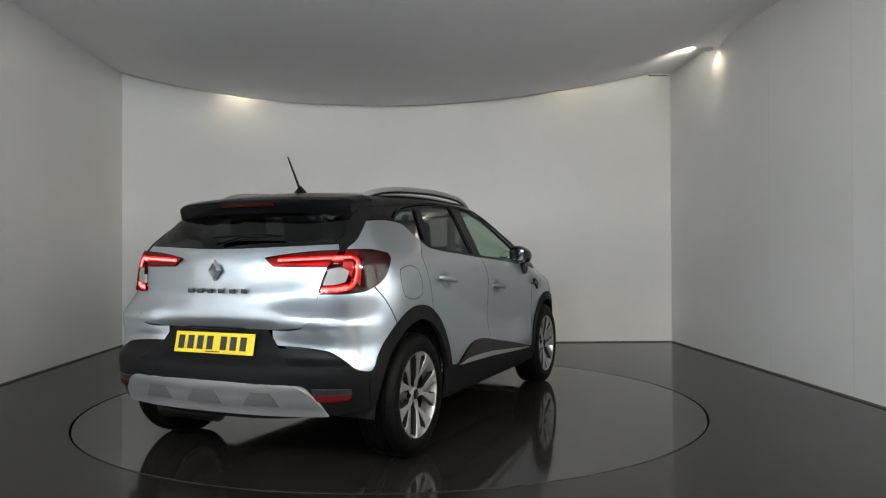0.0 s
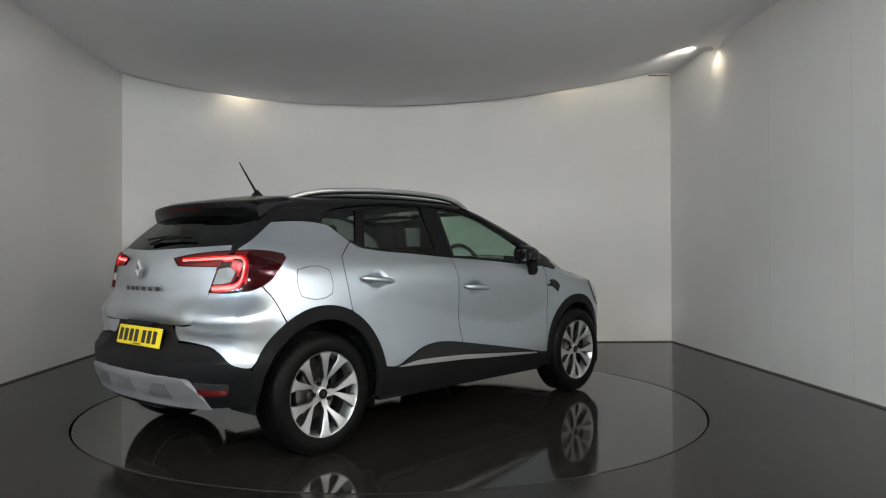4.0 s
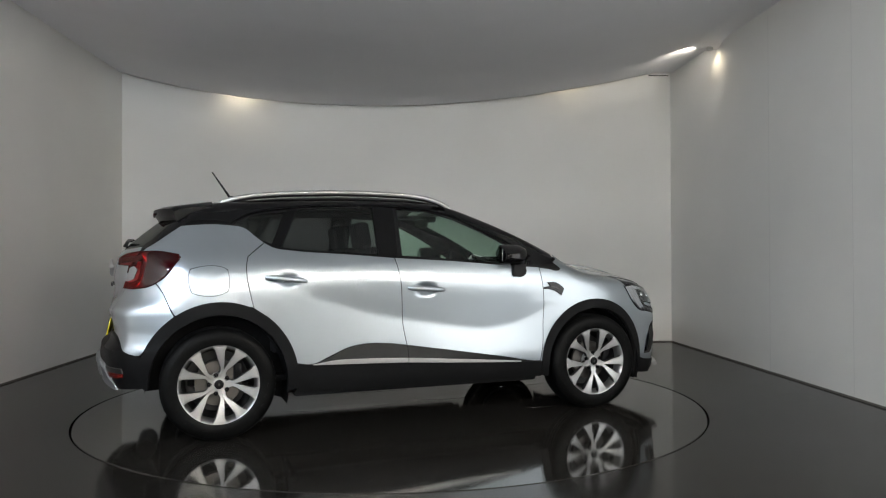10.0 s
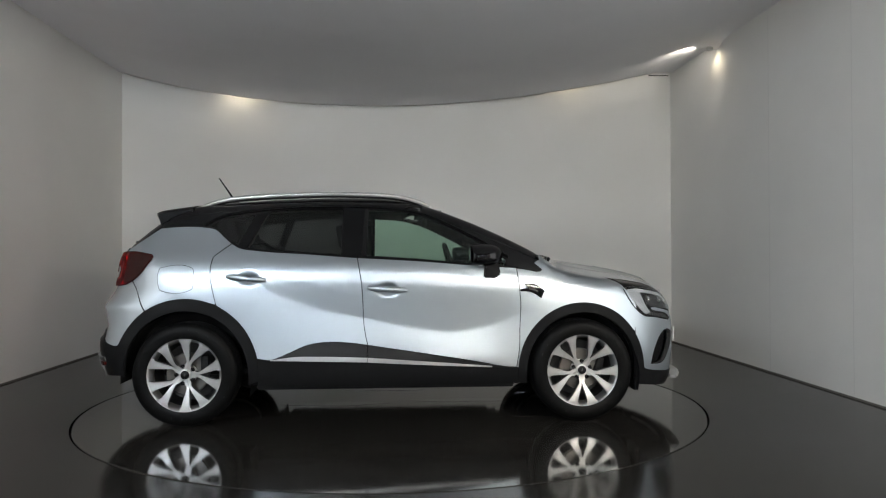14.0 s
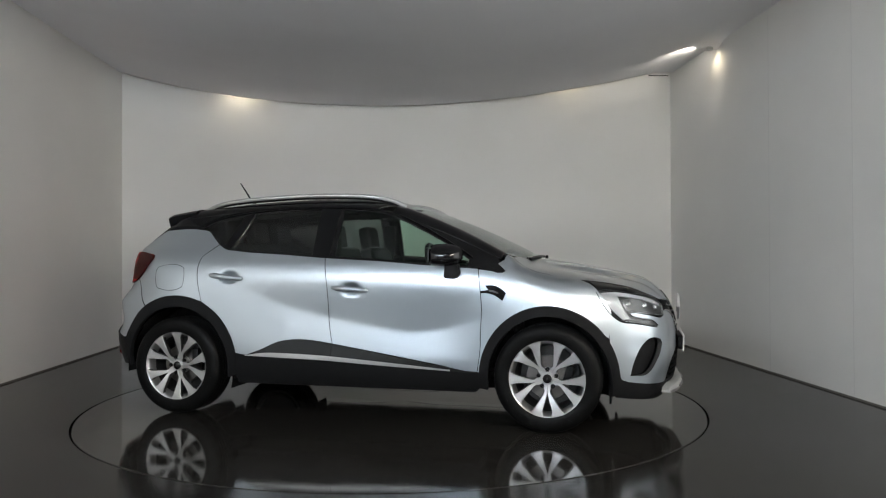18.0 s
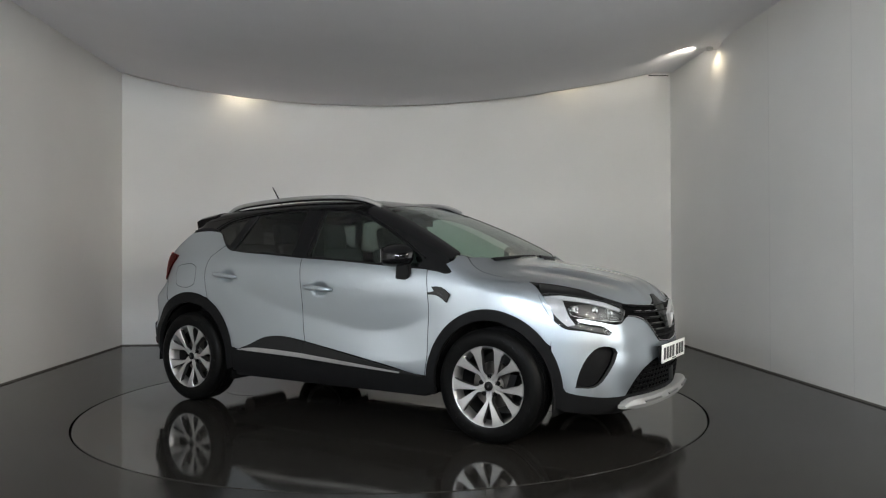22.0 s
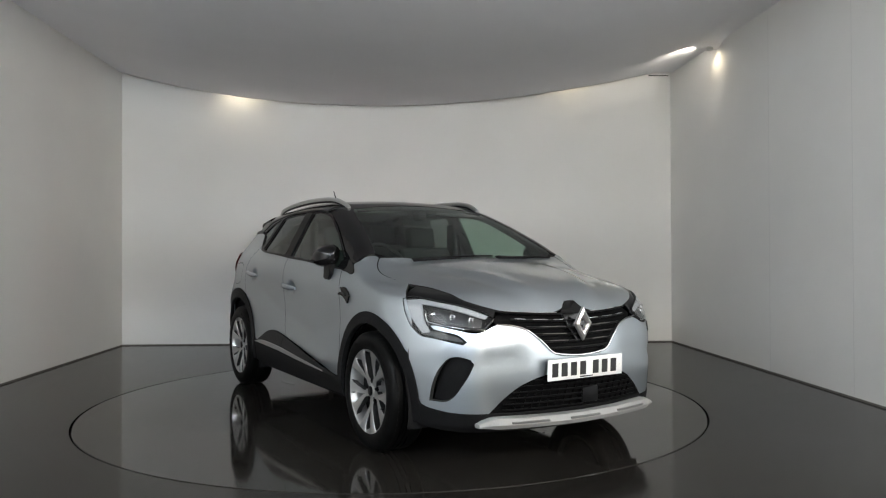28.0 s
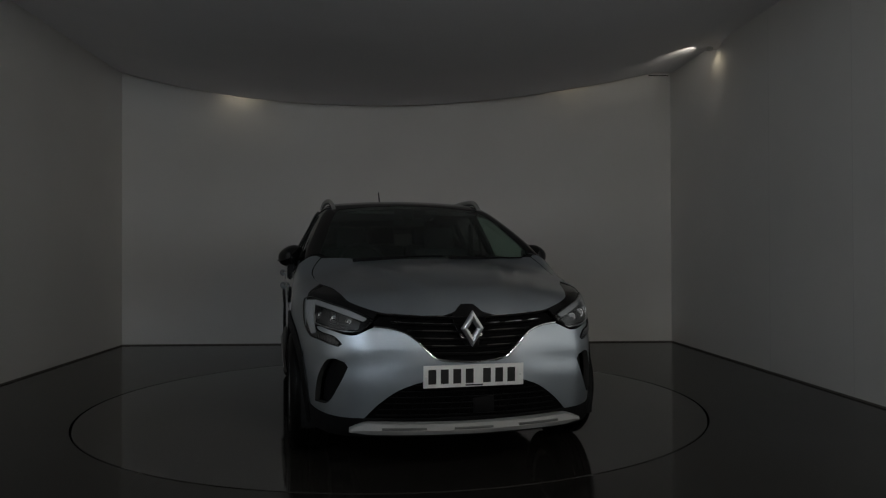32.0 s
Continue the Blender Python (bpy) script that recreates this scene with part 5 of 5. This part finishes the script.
        q, n = on(unfront, [(2.1, y, z) for y in np.linspace(-half, half, 21)], 0.002)
        part("intake_bar", tube([tuple(p) for p in q], .0065, 6), INTAKE, car)
    for y in np.linspace(-.40, .40, 17):
        hi = .465 if abs(y) < .3 else .415
        q, n = on(unfront, [(2.1, y + .02, hi), (2.1, y - .02, .31)], 0.000)
        part("intake_rib", tube([tuple(p) for p in q], .0045, 5), INTAKE, car)
    q, n = on(unfront, [(2.1, 0.06, .365)], .008)
    part("radar_cover", box(q[0][0], .06, .365, .012, .11, .085, .006), SATIN, car)
    chin = [(2.12, 0, .30), (2.05, -.50, .30), (1.88, -.71, .312), s3(1.80, .33), s3(1.762, .345), s3(1.74, .23), (1.85, -.70, .215), (2.02, -.45, .205), (2.09, 0, .205)]
    panel("chin", unfront, span(chin, unfront), PLASTIC, car, both=False, off=0.006, thick=0.04, step=0.03, label="black plastic chin spoiler")
    # skid plate: a folded bar across the chin
    line = [(2.066, -.612, .250), (2.082, -.57, .258), (2.120, -.50, .264), (2.155, -.30, .260), (2.170, 0, .256)]
    line = line + [(x, -y, z) for x, y, z in reversed(line[:-1])]
    fine = smooth_line(line, 4)
    prof = [(-.09, -.032), (-.004, -.030), (.008, -.008), (.003, .006), (-.008, .022), (-.030, .028), (-.09, .022)]
    bm = bmesh.new()
    rows = []
    for i, (x, y, z) in enumerate(fine):
        k = min(1, .35 + 8 * (.612 - abs(y)))
        rows.append([bm.verts.new((x + a * max(k, .5), y, z + b * k)) for a, b in prof])
    for p, q in zip(rows, rows[1:]):
        for j in range(len(prof)):
            bm.faces.new((p[j], p[(j + 1) % len(prof)], q[(j + 1) % len(prof)], q[j]))
    bm.faces.new(rows[0]), bm.faces.new(rows[-1])
    sk = part("front_skid_plate", bm, SKID, car, "silver-painted front skid plate", angle=25)
    for y0, y1 in ((-.46, -.24), (-.10, .10), (.24, .46)):
        pts = [(float(np.interp(y, [p[1] for p in fine], [p[0] for p in fine])) + .006, y, float(np.interp(y, [p[1] for p in fine], [p[2] for p in fine])) + .002) for y in np.linspace(y0, y1, 8)]
        part("skid_inlay", tube(pts, .008, 6, flat=.8), SKID_GREY, sk)
    # screen wipers and bonnet jets
    for y0, y1 in ((-.50, .08), (.10, .62)):
        ys = np.linspace(y0, y1, 7)
        qb, _ = on(untop, [(1.195 - .20 * y * y - .02 * abs(y - y0), y) for y in ys], .006)
        w = part("wiper_blade", tube([tuple(p) for p in qb], .006, 6), SATIN, car)
        qa, _ = on(untop, [(1.215 - .20 * y * y, y) for y in np.linspace(y0, (y0 + y1) / 2, 4)], .008)
        part("wiper_arm", tube([tuple(p) for p in qa], [.012, .009, .007, .005], 8), SATIN, w)


# ---- cabin ----
def seat(x, y, rear=False):
    s = new("seat")
    s.parent = car
    wid = .50 if not rear else .44
    part("cushion", box(0, 0, 0, .52, wid, .16, .05, None, None, 3), CLOTH, s)
    m = pose(-.30, 0, .36, 0, -17 if not rear else -20, 0)
    bm = box(0, 0, 0, .14, wid - .02, .62, .055, m, None, 3)
    part("backrest", bm, CLOTH, s)
    m = pose(-.43, 0, .745, 0, -10, 0)
    part("headrest", box(0, 0, 0, .10, .25, .19, .045, m, None, 3), CLOTH, s)
    for d in (-.06, .06):
        part("headrest_post", tube([(-.40, d, .62), (-.425, d, .71)], .007, 6), STEEL, s)
    s.matrix_basis = pose(x, y, .52 if not rear else .56)


def cabin():
    seat(.12, -.37), seat(.12, .37)
    seat(-.72, -.42, True), seat(-.72, 0, True), seat(-.72, .42, True)
    # dashboard
    bm = prism([(1.10, .98), (.98, 1.045), (.80, 1.035), (.66, .99), (.60, .90), (.66, .70), (1.10, .60)], -.70, .70, "y")
    bmesh.ops.bevel(bm, geom=list(bm.edges), offset=.02, segments=2, affect="EDGES")
    d = part("dashboard", bm, CABIN, car)
    part("instrument_hood", box(.70, -.37, 1.02, .16, .34, .09, .03), CABIN, d)
    part("centre_screen", box(.63, 0, .96, .03, .18, .24, .012), GLOSS, d)
    # steering wheel on the right-hand side
    pts = [(.47 + .052 * math.cos(a) * -1, -.37 + .178 * math.sin(a), 1.028 + .172 * math.cos(a)) for a in np.linspace(0, 2 * math.pi, 33)]
    st = part("steering_wheel", tube(pts, .0155, 8), CABIN, car)
    part("steering_boss", box(.485, -.37, 1.018, .06, .15, .11, .03), CABIN, st)
    part("steering_spoke", box(.48, -.37, 1.028, .03, .32, .035, .01), CABIN, st)
    part("steering_column", tube([(.50, -.37, 1.0), (.75, -.37, .85)], .04, 10), CABIN, st)
    # interior mirror and its sensor box, sun visors
    mi = part("interior_mirror", box(.285, 0, 1.375, .035, .24, .065, .015), CABIN, car)
    part("mirror_stem", box(.35, 0, 1.42, .10, .07, .07, .02), CABIN, mi)
    for s in (-1, 1):
        part("sun_visor", box(.30, s * .32, 1.435, .18, .40, .02, .008), LINER, car)
        part("grab_belt", tube([(-.23, s * .70, 1.30), (-.24, s * .76, .75)], .02, 6, flat=.2), CABIN, car)
        part("door_card", box(.35, s * .79, .83, 1.0, .05, .42, .02), CABIN, car)
        part("door_card", box(-.62, s * .79, .84, .84, .05, .44, .02), CABIN, car)
        part("belt_cover", box(-.21, s * .62, 1.25, .10, .03, .26, .012), CABIN, car)
    roof_half = [(.24, 0), (.26, -.45), (.0, -.50), (-.8, -.50), (-1.40, -.45), (-1.45, 0)]
    panel("headlining", untop, span(roof_half, untop), LINER, car, both=False, off=-0.035, thick=0.0, step=0.08, label="pale grey headlining")
    part("parcel_shelf", box(-1.42, 0, 1.02, .55, 1.15, .03, .01), CABIN, car)
    part("bulkhead", box(1.12, 0, .70, .04, 1.36, .66, .01), CABIN, car)
    part("cabin_floor", box(-.2, 0, .34, 2.6, 1.45, .04, .01), CABIN, car)


wheels()
handles()
side_details()
mirrors()
rear_details()
front_details()
cabin()


# ---- lamps of the room, with added fill lights ----
def spot(x, y, z, tx, ty, drop, watts, size):
    ob = new("downlight")
    part("housing", lathe([(0.001, 0.05), (0.035, 0.05), (0.035, 0.0), (0.028, 0.0), (0.028, 0.02), (0.001, 0.02)], 20, "z"), LAMP_METAL, ob)
    ob.matrix_basis = pose(x, y, z)
    tagged(ob, "small warm downlight tucked behind the stretched ceiling edge", "lamp", group="wall wash lamps")
    d = bpy.data.lights.new("spot", "SPOT")
    d.energy, d.color, d.spot_size, d.spot_blend, d.shadow_soft_size = watts, (1.0, 0.86, 0.62), radians(size), 1.0, 0.08
    new("spot", d).matrix_world = look((x, y, z - 0.005), (tx, ty, z - drop))


spot(-1.98, 3.70, 3.38, -1.98, 3.76, .5, SPOT_WATTS * 1.0, 160)
spot(2.2, 3.55, 3.50, 2.2, 3.60, .5, SPOT_WATTS * .4, 160)
spot(RIGHT_X - .09, 2.14, 3.36, RIGHT_X + .06, 2.14, .5, SPOT_WATTS * .26, 165)
d = bpy.data.lights.new("spill", "SPOT")
d.energy, d.color, d.spot_size, d.spot_blend, d.shadow_soft_size = SPOT_WATTS * 1.6, (1.0, 0.93, 0.8), radians(70), 1.0, 0.02
new("spill", d).matrix_world = look((RIGHT_X - .17, 2.20, 3.345), (RIGHT_X - .27, 2.44, 3.43))


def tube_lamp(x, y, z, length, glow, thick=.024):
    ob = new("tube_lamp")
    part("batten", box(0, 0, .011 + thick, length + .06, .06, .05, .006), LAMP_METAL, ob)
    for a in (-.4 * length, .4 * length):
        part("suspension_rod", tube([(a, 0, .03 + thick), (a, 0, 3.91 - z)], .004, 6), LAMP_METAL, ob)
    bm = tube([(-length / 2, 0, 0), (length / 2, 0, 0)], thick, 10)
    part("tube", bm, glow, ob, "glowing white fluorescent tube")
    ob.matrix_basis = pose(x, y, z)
    return tagged(ob, "white batten lamp with a lit fluorescent tube, out of view", "lamp", group="hall tube lamps")


def fill_panel(x, y, z, w, h, turn, glow):
    ob = new("fill_panel")
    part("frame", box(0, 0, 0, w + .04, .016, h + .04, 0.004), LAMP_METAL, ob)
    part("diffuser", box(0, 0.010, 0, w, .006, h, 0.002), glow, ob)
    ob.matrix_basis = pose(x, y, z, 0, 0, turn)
    return tagged(ob, "unseen white-framed fill light with a glowing diffuser, added on the wall", "light panel", group="wall light panels")


# fill panels added out of view, to brighten the ceiling and the car's flanks
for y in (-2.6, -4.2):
    fill_panel(RIGHT_X - .006, y, 1.50, 1.4, 2.5, 90, FILL_LIGHT)
    fill_panel(LEFT_X + .022, y, 1.50, 1.4, 2.5, -90, FILL_DIM)

# bright rows along both sides of the hall
for y, z in ((-5.2, 2.60), (-6.4, 2.85), (-7.6, 2.95)):
    for x in (-3.1, -2.3, 2.3, 3.1):
        tube_lamp(x, y, z, .62, TUBE_GLOW[x > 0])
# added fill rows, hung low to light the top of the back wall
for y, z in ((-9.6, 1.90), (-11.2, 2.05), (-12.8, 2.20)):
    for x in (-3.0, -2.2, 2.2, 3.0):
        tube_lamp(x, y, z, .62, LOW_FILL_GLOW[x > 0])
# slim dimmer rows over the middle of the hall
for y, z in ((-6.6, 3.40), (-7.6, 3.40), (-8.6, 3.40), (-10.2, 2.50), (-11.4, 2.50), (-12.6, 2.50)):
    for x in (-.75, .75):
        tube_lamp(x, y, z, 1.2, SLIM_GLOW, .012)


def motions():
    walk(table, [(t, pose(0, 0, 0.0, 0, 0, a)) for t, a in TURN])
    walk(car, [(t, pose(0, 0, 0, 0, 0, a) @ pose(CAR_X, CAR_Y, 0)) for t, a in TURN])


motions()
